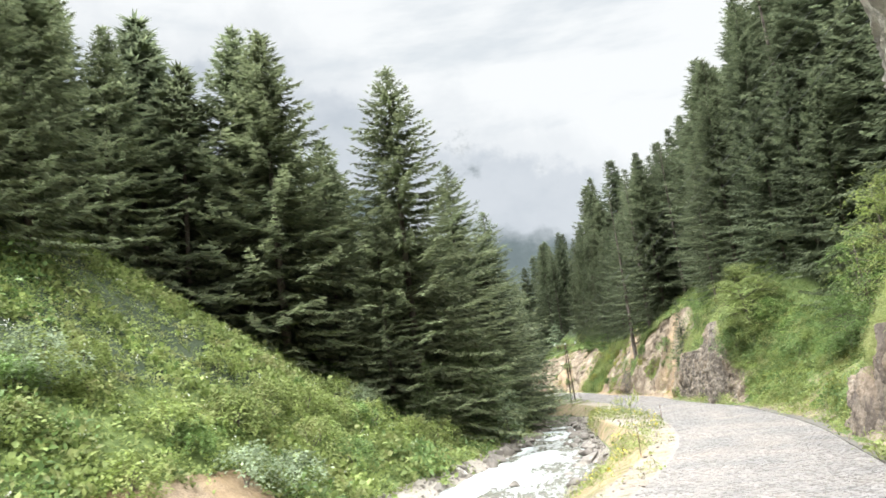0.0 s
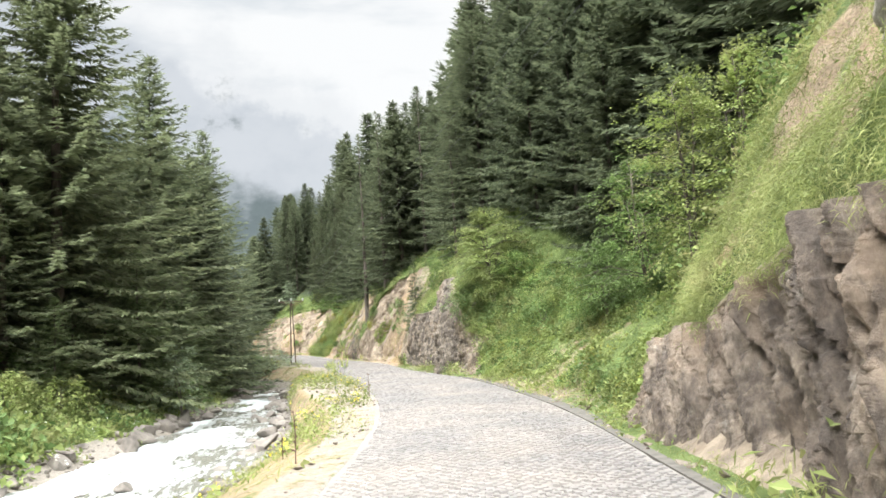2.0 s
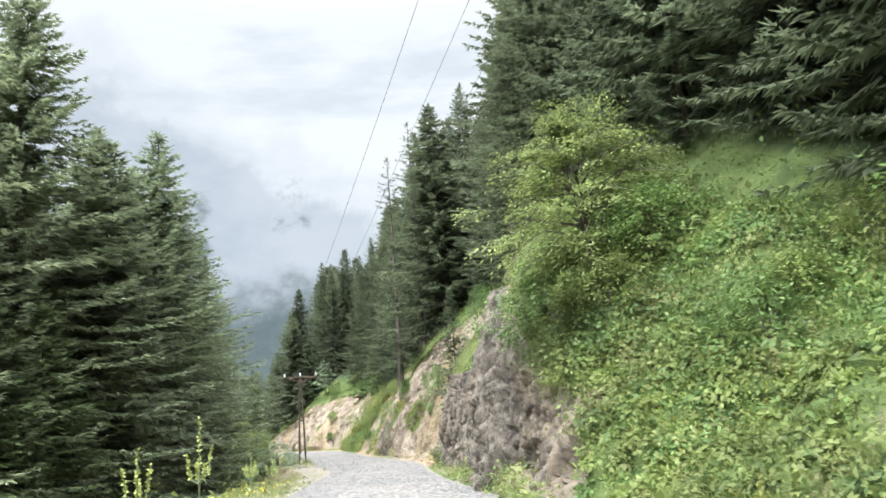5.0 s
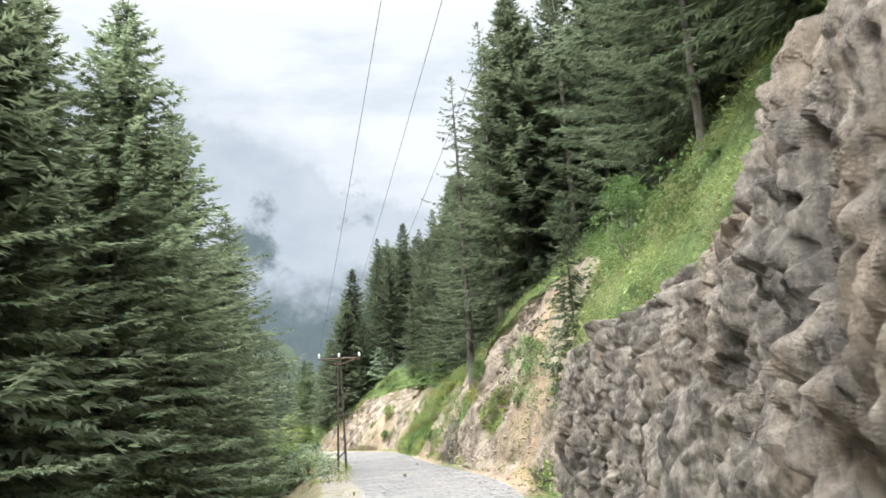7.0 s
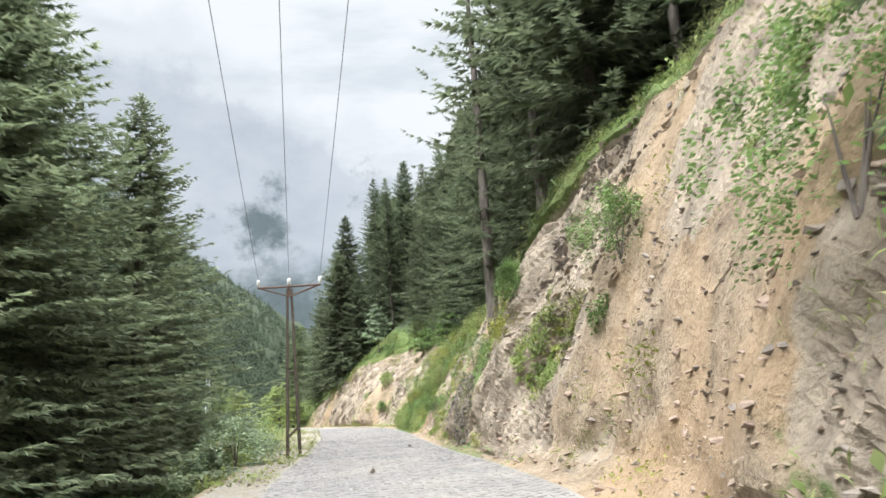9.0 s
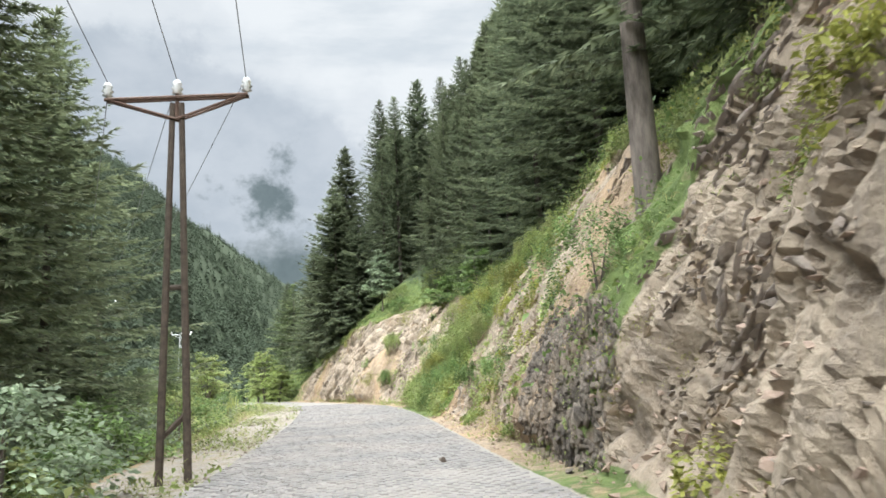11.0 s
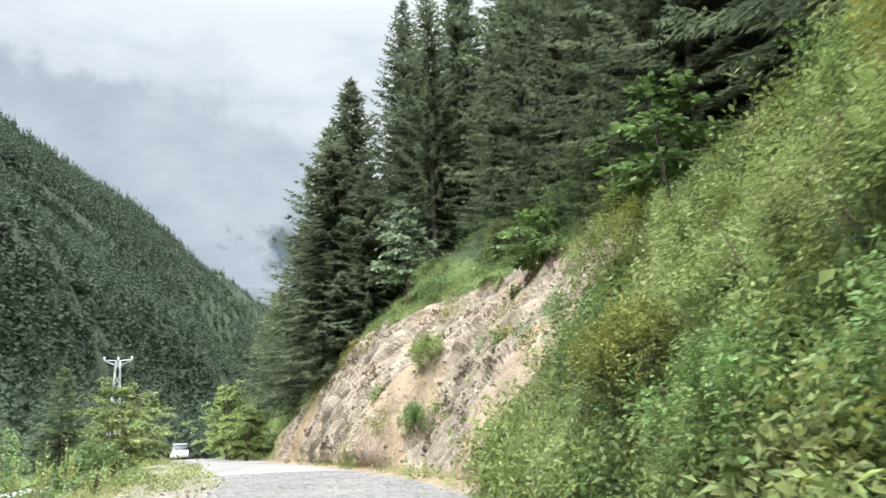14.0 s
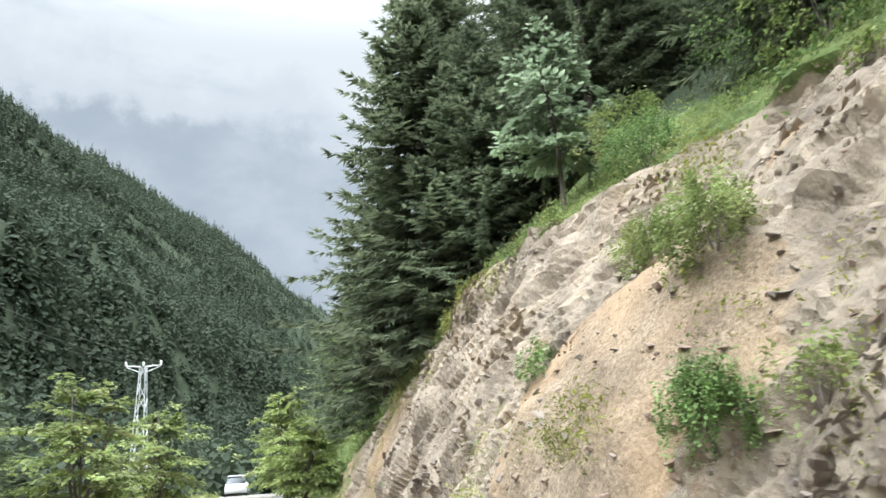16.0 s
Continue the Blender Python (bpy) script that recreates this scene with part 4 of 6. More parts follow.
mounds("slope_mounds", MAT["herb"], W_BAND * CLUMPY, 900, 643, 200, (.16, .6), .066, .55, "mounds of bright green brambles on the slope")
mounds("dark_slope_mounds", MAT["leaf"], W_BAND * (1.05 - CLUMPY), 260, 644, 200, (.2, .7), .066, .55, "darker green bramble mounds on the slope")
mounds("rim_mounds", MAT["leaf"], W_RIM, 420, 645, 80, (.15, .5), .12, .55, "leafy undergrowth along the top of the cuts")
mounds("creeping_mounds", MAT["herb"], W_CREEP, 330, 646, 70, (.1, .38), .08, .5, "small green plants creeping over the earthy cuts")
mounds("yellow_mounds", MAT["yellowing"], W_CREEP + .3 * W_BAND * CLUMPY, 180, 647, 70, (.1, .32), .09, .45, "yellow-green plants dotted over the cuts")
cover("tussocks", MAT["grass"], ((G_TAG == 10) & (DIST_UP < 13)) * (1 - .9 * G_EARTH) * (GY > 8) * (GY < 28) * np.clip(.5 + 2.6 * fractal(GY, GX, .9, 2, 3), 0, 1) + .3 * W_UP * (GY > 56) * (GY < 70), 3200, 648, 44, .17, .06, .42, "yellow-green grass tussocks on the slope above the cliff", "grass", spread=.07)


def plain_material(name, colour, rough=.6, spec=.4, metal=0.0, grain=12.0, vary=.25):
    s = Shade(name, rough, spec)
    s.b.inputs["Metallic"].default_value = metal
    n = s.noise(grain, 6, .65)
    lo = tuple(c * (1 - vary) for c in colour)
    hi = tuple(min(1, c * (1 + vary)) for c in colour)
    s.bump(n, .25, .01)
    return s.done(s.ramp(n, (.3, lo), (.7, hi)))


MAT["petal_white"] = plain_material("white_petals", (.75, .75, .68), .7)
MAT["petal_yellow"] = plain_material("yellow_petals", (.62, .50, .04), .7)
rng_f = np.random.default_rng(60)
p_, n_, _, _ = cell_scatter(W_LEFT, 420, rng_f)
q_ = tufts(p_ + [0, 0, .3], n_, rng_f, 7, .07, .8, .2, .07)
stuff("white_flowers", q_.reshape(-1, 3), np.arange(len(q_) * 4).reshape(-1, 4), MAT["petal_white"], "small white flower heads among the bank herbs", "flowers")
p_, n_, _, _ = cell_scatter(W_VERGE_L * ((GY > 18) & (GY < 60)) + .3 * W_UP * ((GY > 95) & (GY < 120)), 90, rng_f)
q_ = tufts(p_ + [0, 0, .22], n_, rng_f, 6, .07, .8, .3, .07)
stuff("yellow_flowers", q_.reshape(-1, 3), np.arange(len(q_) * 4).reshape(-1, 4), MAT["petal_yellow"], "small yellow flowers among the verge grass", "flowers")


# ---------------------------------------------------------------- broad-leaved trees and bushes
def boughs(rng, thing, tips, height, radius, count, total, leaf, low, tiers):
    """Flat fans of leaves along limbs that leave the stems in tiers, with gaps between them."""
    out = []
    m = max(12, total // count)
    for k in range(count):
        u = (k + rng.random()) / count
        z = height * (low + (.97 - low) * u)
        origin = np.array(min(tips, key=lambda p: abs(p[2] - z * .86) + .3 * rng.random()))
        wide = radius * math.sin(math.pi * min(.96, .16 + .80 * u) ** .85) * rng.uniform(.7, 1.12) + .1
        a = k * 2.4 + rng.normal(0, .4)
        goal = np.array([wide * math.cos(a), wide * math.sin(a), z - .12 * wide * rng.uniform(0, 1.5)])
        if goal[2] < origin[2] - .5 * wide:
            origin = origin * (.5 + .5 * rng.random())
        mid = (origin + goal) / 2 + [0, 0, .16 * wide]
        ln = float(np.linalg.norm(goal - origin))
        v, f = tube([origin, mid, goal], [.006 + .008 * ln, .004 + .004 * ln, .003], 4)
        part_mesh("limb", v, f, MAT["bark"], thing)
        t = 1.08 - rng.random(m) ** .62 * .86
        c = (origin * ((1 - t) ** 2)[:, None] + mid * (2 * t * (1 - t))[:, None] + goal * (t ** 2)[:, None])
        fwd = unit((goal - origin)[None])[0]
        sd = unit(np.cross(fwd, [0, 0, 1.0])[None])[0]
        w = rng.normal(0, 1, m) * (.17 * ln * np.sin(np.pi * np.clip(t * .8 + .08, 0, 1)) + .05)
        c = c + sd * w[:, None] + np.array([0, 0, 1.0]) * (rng.normal(0, .03 + .10 * (1 - tiers), m) - .30 * np.abs(w) - .12 * t ** 2 * ln * .5)[:, None]
        al = unit(fwd * rng.uniform(.2, 1, (m, 1)) + sd * (np.sign(w) * rng.uniform(.1, 1, m))[:, None] + np.array([0, 0, 1]) * rng.normal(-.35, .22, (m, 1)))
        si = unit(np.cross(al, unit(np.stack([rng.normal(0, .3, m), rng.normal(0, .3, m), np.ones(m)], 1))))
        l_ = leaf * rng.uniform(.65, 1.35, m)
        out.append(blades(c, al, si, l_, l_ * .6))
    return out


def leafy(name, seed, height, radius, mat, sprays, leaves, leaf, stems=3, low=.15, label="", category="tree", tiers=0.8):
    rng = np.random.default_rng(seed)
    thing = new(name)
    tips = []
    for k in range(stems):
        a = rng.random() * 6.28
        out = radius * rng.uniform(.1, .45)
        top = height * rng.uniform(.6, .92)
        pts = [(out * u ** 1.3 * math.cos(a) + .06 * height * math.sin(u * 4 + k) * u * .4, out * u ** 1.3 * math.sin(a), top * u - .1) for u in np.linspace(0, 1, 6)]
        r = height * .011 + .01
        v, f = tube(pts, [r * (1 - .8 * u) for u in np.linspace(0, 1, 6)], 6)
        part_mesh("trunk" if stems == 1 else "stem", v, f, MAT["bark"], thing, smooth=True)
        tips += [pts[2], pts[3], pts[4], pts[5]]
    quads = []
    if category == "tree":
        quads = boughs(rng, thing, tips, height, radius, max(14, sprays // 5), sprays * leaves, leaf, low, tiers)
        sprays = sprays // 6
    for k in range(sprays):
        u = rng.random() ** .8
        z = height * (low + (1 - low) * u)
        wide = radius * math.sin(math.pi * min(.97, .12 + .86 * u) ** .8) * 1.05
        a, r = rng.random() * 6.28, wide * math.sqrt(rng.uniform(.12, 1))
        c = np.array([r * math.cos(a), r * math.sin(a), z])
        ln = rng.uniform(.45, .9) * radius * .42
        m = leaves
        outv = unit(np.array([[math.cos(a), math.sin(a), rng.uniform(-.15, .35)]]))[0]
        sd = np.array([-outv[1], outv[0], 0])
        tt, ww = rng.random(m), rng.normal(0, .5, m)
        base = c + outv * (tt * ln)[:, None] + sd * (ww * ln * .6)[:, None] + np.array([0, 0, 1.0]) * (rng.normal(0, .05 + .16 * (1 - tiers), m) - .18 * tt * ln - .1 * abs(ww) * ln)[:, None]
        al = unit(outv * rng.uniform(.3, 1, (m, 1)) + sd * rng.normal(0, .8, (m, 1)) + np.array([0, 0, 1]) * rng.normal(-.25, .3, (m, 1)))
        si = unit(np.cross(al, unit(np.stack([rng.normal(0, .45, m), rng.normal(0, .45, m), np.ones(m)], 1))))
        l_ = leaf * rng.uniform(.6, 1.3, m)
        quads.append(blades(base, al, si, l_, l_ * .55))
    V = np.concatenate(quads)
    part_mesh("crown", V.reshape(-1, 3), np.arange(len(V) * 4).reshape(-1, 4), mat, thing)
    return tagged(thing, label, category)


def stand(ob, x, y, turn=0.0, scale=1.0, z=None, sink=.1):
    ob.matrix_basis = Matrix.LocRotScale((x, y, (ground_at(x, y) if z is None else z) - sink), Euler((0, 0, turn)), (scale, scale, scale))
    return ob


# the hazel over the cliff, the young trees in the hollow, and the saplings further on
stand(leafy("hazel_tree", 71, 6.4 - ground_at(11.6, 47.6) + .1, 2.55, MAT["hazel"], 300, 88, .085, 5, .02, "wide light green hazel tree over the rock cut", tiers=.85), 11.6, 47.6)
for k, (x, y, h, r) in enumerate([(10.5, 47.4, 1.3, 1.2), (11.2, 45.8, 1.0, 1.0), (12.6, 46.2, 1.2, 1.2)]):
    stand(leafy("hazel_bush", 75 + k, h, r, MAT["herb" if k % 2 else "leaf"], 90, 48, .09, 5, .0, "low green hazel bush hanging over the cliff", "bush", tiers=.5), x, y, k)
for k, (x, y, h, r, c) in enumerate([(13.4, 34.0, 5.6, 2.2, "leaf"), (12.6, 29.5, 6.2, 2.1, "herb"), (12.8, 26.8, 5.2, 1.7, "herb"), (13.6, 38.0, 3.2, 1.6, "leaf")]):
    stand(leafy("young_beech", 80 + k, h, r, MAT[c], 200, 44, .095, 3, .1, "young bright green beech on the grassy slope", tiers=.5), x, y, k)
stand(leafy("sapling", 90, 4.0, 1.2, MAT["leaf_pale"], 60, 26, .16, 2, .1, "slender pale green sapling on the river bank", tiers=.7), -3.9, 50.5)
stand(leafy("rowan_tree", 91, 5.6, 1.5, MAT["leaf_pale"], 100, 36, .24, 2, .25, "pale silvery leaved tree before dark spruces", tiers=.9), -.2, 147.4, 0, 1.0)
stand(leafy("maple_sapling", 92, 3.8, 1.6, MAT["leaf"], 60, 30, .24, 2, .3, "green maple sapling at the top of the cut", tiers=.95), 7.4, 126.2, 0, 1.0)
stand(leafy("maple_sapling", 93, 2.8, 1.4, MAT["leaf"], 46, 30, .24, 2, .3, "green maple sapling at the top of the cut", tiers=.95), 5.2, 134.5)
for k, (x, y, h, r) in enumerate([(-17.6, 153.5, 5.6, 2.7), (-21.5, 166, 5.6, 3.0), (-16.5, 171, 6.5, 2.4), (-13.4, 165, 4.2, 1.8), (-19, 178, 6.0, 2.6)]):
    stand(leafy("ash_tree", 100 + k, h, r, MAT["herb"], 130, 36, .24, 5, .12, "light green ash with spreading layered twigs by the road", tiers=.95), x, y, k * 1.3)
for k, (x, y, h, r) in enumerate([(-12.5, 132, 3.4, 2.3), (-9.6, 118, 2.4, 1.8), (-8.0, 112, 1.8, 1.6), (-15, 138, 3.6, 2.2), (-6.2, 104, 1.6, 1.4), (-9.4, 126, 2.4, 1.7), (-3.0, 99.5, 1.3, 1.2), (-4.6, 92, 1.8, 1.5), (-7.4, 121, 1.5, 1.4), (-11.5, 127, 2.6, 1.9), (-14, 121, 3.0, 2.0), (-5.4, 108.5, 1.3, 1.2), (-17, 131, 3.4, 2.2), (-10.5, 137, 1.8, 1.6)]):
    stand(leafy("willow_bush", 110 + k, h, r, MAT["leaf"], 80, 30, .15, 6, .02, "dense green willow bush below the road", "bush", tiers=.4), x, y, k)
rng_b = np.random.default_rng(170)
for k in range(11):
    y = float(rng_b.uniform(93, 113))
    x = float(centre(np.array([y]))[0] - half_width(np.array([y]))[0] - np.interp(y, [93, 113], [2.2, 3.6]) - rng_b.uniform(0, 3.0))
    h = float(rng_b.uniform(1.3, 2.3))
    stand(leafy("willow_bush", 310 + k, h, h * .75, MAT[("leaf", "herb", "leaf_pale")[k % 3]], 80, 30, .15, 6, .02, "pale green willow bush beside the road" if k % 3 == 2 else "green willow bush beside the road", "bush", tiers=.4), x, y, k)
for k in range(34):
    y = float(rng_b.uniform(113.5, 126.5))
    x = float(centre(np.array([y]))[0] + half_width(np.array([y]))[0] + rng_b.uniform(.9, 5.5))
    h = float(rng_b.uniform(.6, 1.7))
    stand(leafy("bramble_bush", 171 + k, h, h * .75, MAT[("leaf", "herb", "yellowing", "herb", "herb")[k % 5]], 60, 90, .062, 5, .02, "rounded green bramble bush on the roadside slope", "bush", tiers=.3), x, y, k)
for k in range(10):
    y = float(rng_b.uniform(27, 44))
    x = float(centre(np.array([y]))[0] + half_width(np.array([y]))[0] + rng_b.uniform(3.0, 6.5))
    h = float(rng_b.uniform(.7, 1.4))
    stand(leafy("bramble_bush", 191 + k, h, h * .8, MAT["herb" if k % 2 else "leaf"], 50, 42, .085, 5, .02, "rounded green bramble bush on the roadside slope", "bush", tiers=.3), x, y, k)
for k in range(38):
    y = float(rng_b.uniform(18, 46))
    x = float(np.interp(y, [20, 30, 46], [-10.5, -8.6, -6.5]) - rng_b.uniform(0, 7))
    h = float(rng_b.uniform(.6, 1.6))
    stand(leafy("bank_bush", 221 + k, h, h * .95, MAT[("herb", "leaf", "herb", "leaf_pale", "herb")[k % 5]], 56, 30, .14, 5, .02, "rounded bright green bush among the bank herbs", "bush", tiers=.3), x, y, k)
for k in range(34):
    y = float(rng_b.uniform(50, 94))
    x = float(np.interp(y, *LEFT_EDGE) + rng_b.uniform(.2, 2.6))
    h = float(rng_b.uniform(.8, 2.2))
    stand(leafy("bank_bush", 461 + k, h, h * .7, MAT[("leaf", "herb", "leaf_pale", "herb")[k % 4]], 60, 40, .11, 5, .02, "leafy green bush at the foot of the spruce wood", "bush", tiers=.4), x, y, k)
# shrubs that have taken root on the cuts: offset from the road's right edge
for k, (dx, y, h, r, c) in enumerate([(2.1, 80.2, 1.5, .9, "leaf"), (1.2, 86.3, .8, .6, "leaf"), (1.4, 104.4, 1.1, .9, "leaf"), (3.6, 106.5, .7, .6, "herb"), (4.2, 109, .7, .6, "herb"),
                                     (1.0, 117, 1.2, .9, "leaf"), (2.4, 138.2, 1.1, .7, "herb"), (3.2, 141, .9, .7, "herb"), (1.2, 70.5, 1.7, 1.1, "leaf"),
                                     (2.2, 69.4, 2.2, 1.2, "herb"), (1.5, 95.5, 1.7, 1.1, "leaf"), (3.0, 66.8, 2.4, 1.1, "leaf"), (1.3, 137.0, .8, .5, "leaf"), (5.0, 103.0, .8, .7, "herb"), (2.0, 111.6, .7, .6, "herb"), (3.3, 110.9, .6, .5, "yellowing"), (4.2, 111.8, .9, .7, "herb"), (2.6, 109.4, .5, .45, "yellowing"), (1.2, 110.4, .6, .5, "leaf")]):
    x = float(centre(np.array([y]))[0] + half_width(np.array([y]))[0]) + dx
    stand(leafy("shrub", 130 + k, h, r, MAT[c], 70, 80, .065, 4, .02, "small leafy shrub rooted in the rocky cut", "bush", tiers=.4), x, y, k)

for k, (up, y) in enumerate([(.7, 131.5), (1.4, 133.2), (.8, 135.2), (1.8, 136.4), (.9, 138.4), (2.0, 139.6), (1.0, 141.3), (2.2, 142.6), (.8, 144.0), (1.9, 145.2), (2.6, 137.4), (2.8, 140.6)]):
    r6 = smooth_table(RIGHT, np.array([y]), .9)[:, 0]
    x = float(centre(np.array([y]))[0] + half_width(np.array([y]))[0] + r6[0] + r6[1] + up)
    h = 1.2 + .35 * (k % 4)
    stand(leafy("bramble_bush", 341 + k, h, h * .8, MAT["leaf" if k % 3 else "herb"], 64, 44, .09, 5, .02, "green bush along the edge of the last cut", "bush", tiers=.4), x, y, k)


rng_s = np.random.default_rng(250)
for k in range(34):
    y = float(rng_s.choice([rng_s.uniform(99, 113), rng_s.uniform(131, 149), rng_s.uniform(73, 92)], p=[.5, .3, .2]))
    r6 = smooth_table(RIGHT, np.array([y]), .9)[:, 0]
    x = float(centre(np.array([y]))[0] + half_width(np.array([y]))[0] + r6[0] + r6[1] * rng_s.uniform(.15, .95))
    h = float(rng_s.uniform(.3, .7))
    stand(leafy("seedling", 251 + k, h, h * .8, MAT[["yellowing", "herb", "leaf"][k % 3]], 24, 26, .09, 3, .02, "small yellow-green seedling bush in the earthy cut" if k % 3 == 0 else "small green seedling bush in the earthy cut", "bush", tiers=.4), x, y, k)


# ---------------------------------------------------------------- rocks
def rock_material(name, a, b, c):
    s = Shade(name, .85, .3)
    base = s.ramp(s.noise(2.2, 7, .65), (.3, a), (.55, b), (.75, c))
    base = s.mix(s.math("MULTIPLY", s.island(), .35), base, a)
    base = s.mix(s.math("MULTIPLY", s.obj_random(), .3), base, c)
    s.bump(s.noise(9, 8, .7), .8, .05)
    return s.done(base)


MAT["rock"] = rock_material("broken_rock", (.12, .10, .085), (.26, .215, .175), (.38, .32, .26))
MAT["rock_earthy"] = rock_material("earthy_stones", (.17, .125, .085), (.30, .235, .165), (.42, .34, .25))
MAT["rock_red"] = rock_material("reddish_scree", (.16, .11, .08), (.30, .215, .16), (.41, .32, .25))
MAT["rock_wet"] = rock_material("river_rock", (.07, .062, .055), (.20, .175, .15), (.36, .33, .29))


def hull(rng, size, flat=.6, n=13):
    bm = bmesh.new()
    for _ in range(n):
        v = Vector(rng.normal(0, 1, 3)).normalized() * rng.uniform(.75, 1.05)
        bm.verts.new((v.x * size, v.y * size * rng.uniform(.7, 1), v.z * size * flat))
    r = bmesh.ops.convex_hull(bm, input=bm.verts)
    bmesh.ops.delete(bm, geom=[e for e in r["geom_interior"] if isinstance(e, bmesh.types.BMVert)], context="VERTS")
    return bm


def hull_mesh(name, seed, size, flat, mat, n=13, bevel=True):
    bm = hull(np.random.default_rng(seed), size, flat, n)
    if bevel:
        bmesh.ops.bevel(bm, geom=list(bm.edges), offset=size * .05, segments=1, affect="EDGES")
    me = bpy.data.meshes.new(name)
    bm.to_mesh(me)
    bm.free()
    me.materials.append(mat)
    return me


BOULDERS = [hull_mesh("boulder", 200 + k, 1.0, .5 + .06 * k, MAT["rock_wet"], 16) for k in range(6)]
CUT_ROCKS = [hull_mesh("rock", 220 + k, 1.0, .32 + .07 * k, MAT["rock"], 12) for k in range(6)]


def boulder(meshes, x, y, z, size, rng, label, group):
    ob = new(meshes[0].name.split(".")[0], meshes[int(rng.integers(len(meshes)))])
    ob.matrix_basis = Matrix.LocRotScale((x, y, z), Euler(rng.normal(0, .35, 3) + [0, 0, rng.random() * 6]), (size * rng.uniform(.8, 1.3), size, size * rng.uniform(.7, 1.1)))
    return tagged(ob, label, "rock", group=group)


def river_boulders():
    rng = np.random.default_rng(33)
    for k in range(230):
        y = float(rng.uniform(20, 86))
        lv, near, far, water, *_ = smooth_table(LEFT, np.array([y]), 2.0)[:, 0]
        near = min(near, float(centre(np.array([y]))[0] - half_width(np.array([y]))[0]) - lv - .6)
        side = rng.random()
        x = far + rng.normal(.0, .35) if side < .42 else (near - abs(rng.normal(.1, .6)) if side < .85 else rng.uniform(far, near))
        size = float(rng.choice([.18, .28, .4, .55, .75], p=[.26, .3, .24, .13, .07]))
        boulder(BOULDERS, x, y, max(ground_at(x, y), water - .05) + size * .12, size, rng, "wet grey-brown boulder in the shallow river", "boulders in the river")


river_boulders()


def cut_rocks():
    """Loose blocks that stand proud of the cut faces."""
    rng = np.random.default_rng(34)
    w = (G_TAG == 8) * (GY > 44) * (GY < 158) * (BARE > .5) * np.clip(1.2 - 2.2 * abs(G_ROCK - .5), .02, 1) * (G_V > .3)
    heads, nn, i, j = cell_scatter(w, 46, rng)
    for head, m in zip(heads, nn):
      along = Vector((0, 1, .35)).cross(Vector(m)).normalized()
      for _ in range(int(rng.integers(4, 11))):
        size = float(rng.choice([.13, .2, .3, .42], p=[.3, .35, .25, .1]))
        q = head + np.array(along) * rng.normal(0, .7) + np.array([0, 1, 0]) * rng.normal(0, .45)
        gi = int(np.argmin(abs(YS - q[1])))
        gj = int(np.argmin(np.hypot(G_P[gi, :, 0] - q[0], G_P[gi, :, 2] - q[2])))
        c = G_P[gi, gj] - G_N[gi, gj] * size * .42
        boulder(CUT_ROCKS, *c, size, rng, "angular pale block wedged in the earthy cut", "blocks in the cut")


cut_rocks()


def rubble(name, weight, count, seed, sizes, mat, label):
    rng = np.random.default_rng(seed)
    p, n, i, j = cell_scatter(weight, count, rng)
    protos = []
    for k in range(8):
        bm = hull(np.random.default_rng(seed * 10 + k), 1.0, .55, 8)
        bmesh.ops.triangulate(bm, faces=bm.faces)
        bm.verts.index_update()
        protos.append((np.array([v.co for v in bm.verts]), np.array([[v.index for v in f.verts] for f in bm.faces])))
        bm.free()
    vs, fs, off = [], [], 0
    kind = rng.integers(0, 8, count)
    for k, (v, f) in enumerate(protos):
        sel = np.where(kind == k)[0]
        s = rng.uniform(*sizes, len(sel)) * rng.choice([1, 1, 1.5, 2.2], len(sel))
        a = rng.random(len(sel)) * 6.28
        ca, sa = np.cos(a), np.sin(a)
        sq = rng.uniform(.6, 1.1, (len(sel), 3))
        w = v[None] * sq[:, None] * s[:, None, None]
        r = np.stack([w[..., 0] * ca[:, None] - w[..., 1] * sa[:, None], w[..., 0] * sa[:, None] + w[..., 1] * ca[:, None], w[..., 2]], -1)
        r += p[sel][:, None] + n[sel][:, None] * (s * .15)[:, None, None]
        vs.append(r.reshape(-1, 3))
        fs.append((f[None] + (off + np.arange(len(sel)) * len(v))[:, None, None]).reshape(-1, 3))
        off += len(sel) * len(v)
    return stuff(name, np.concatenate(vs), np.concatenate(fs), mat, label, "rubble")


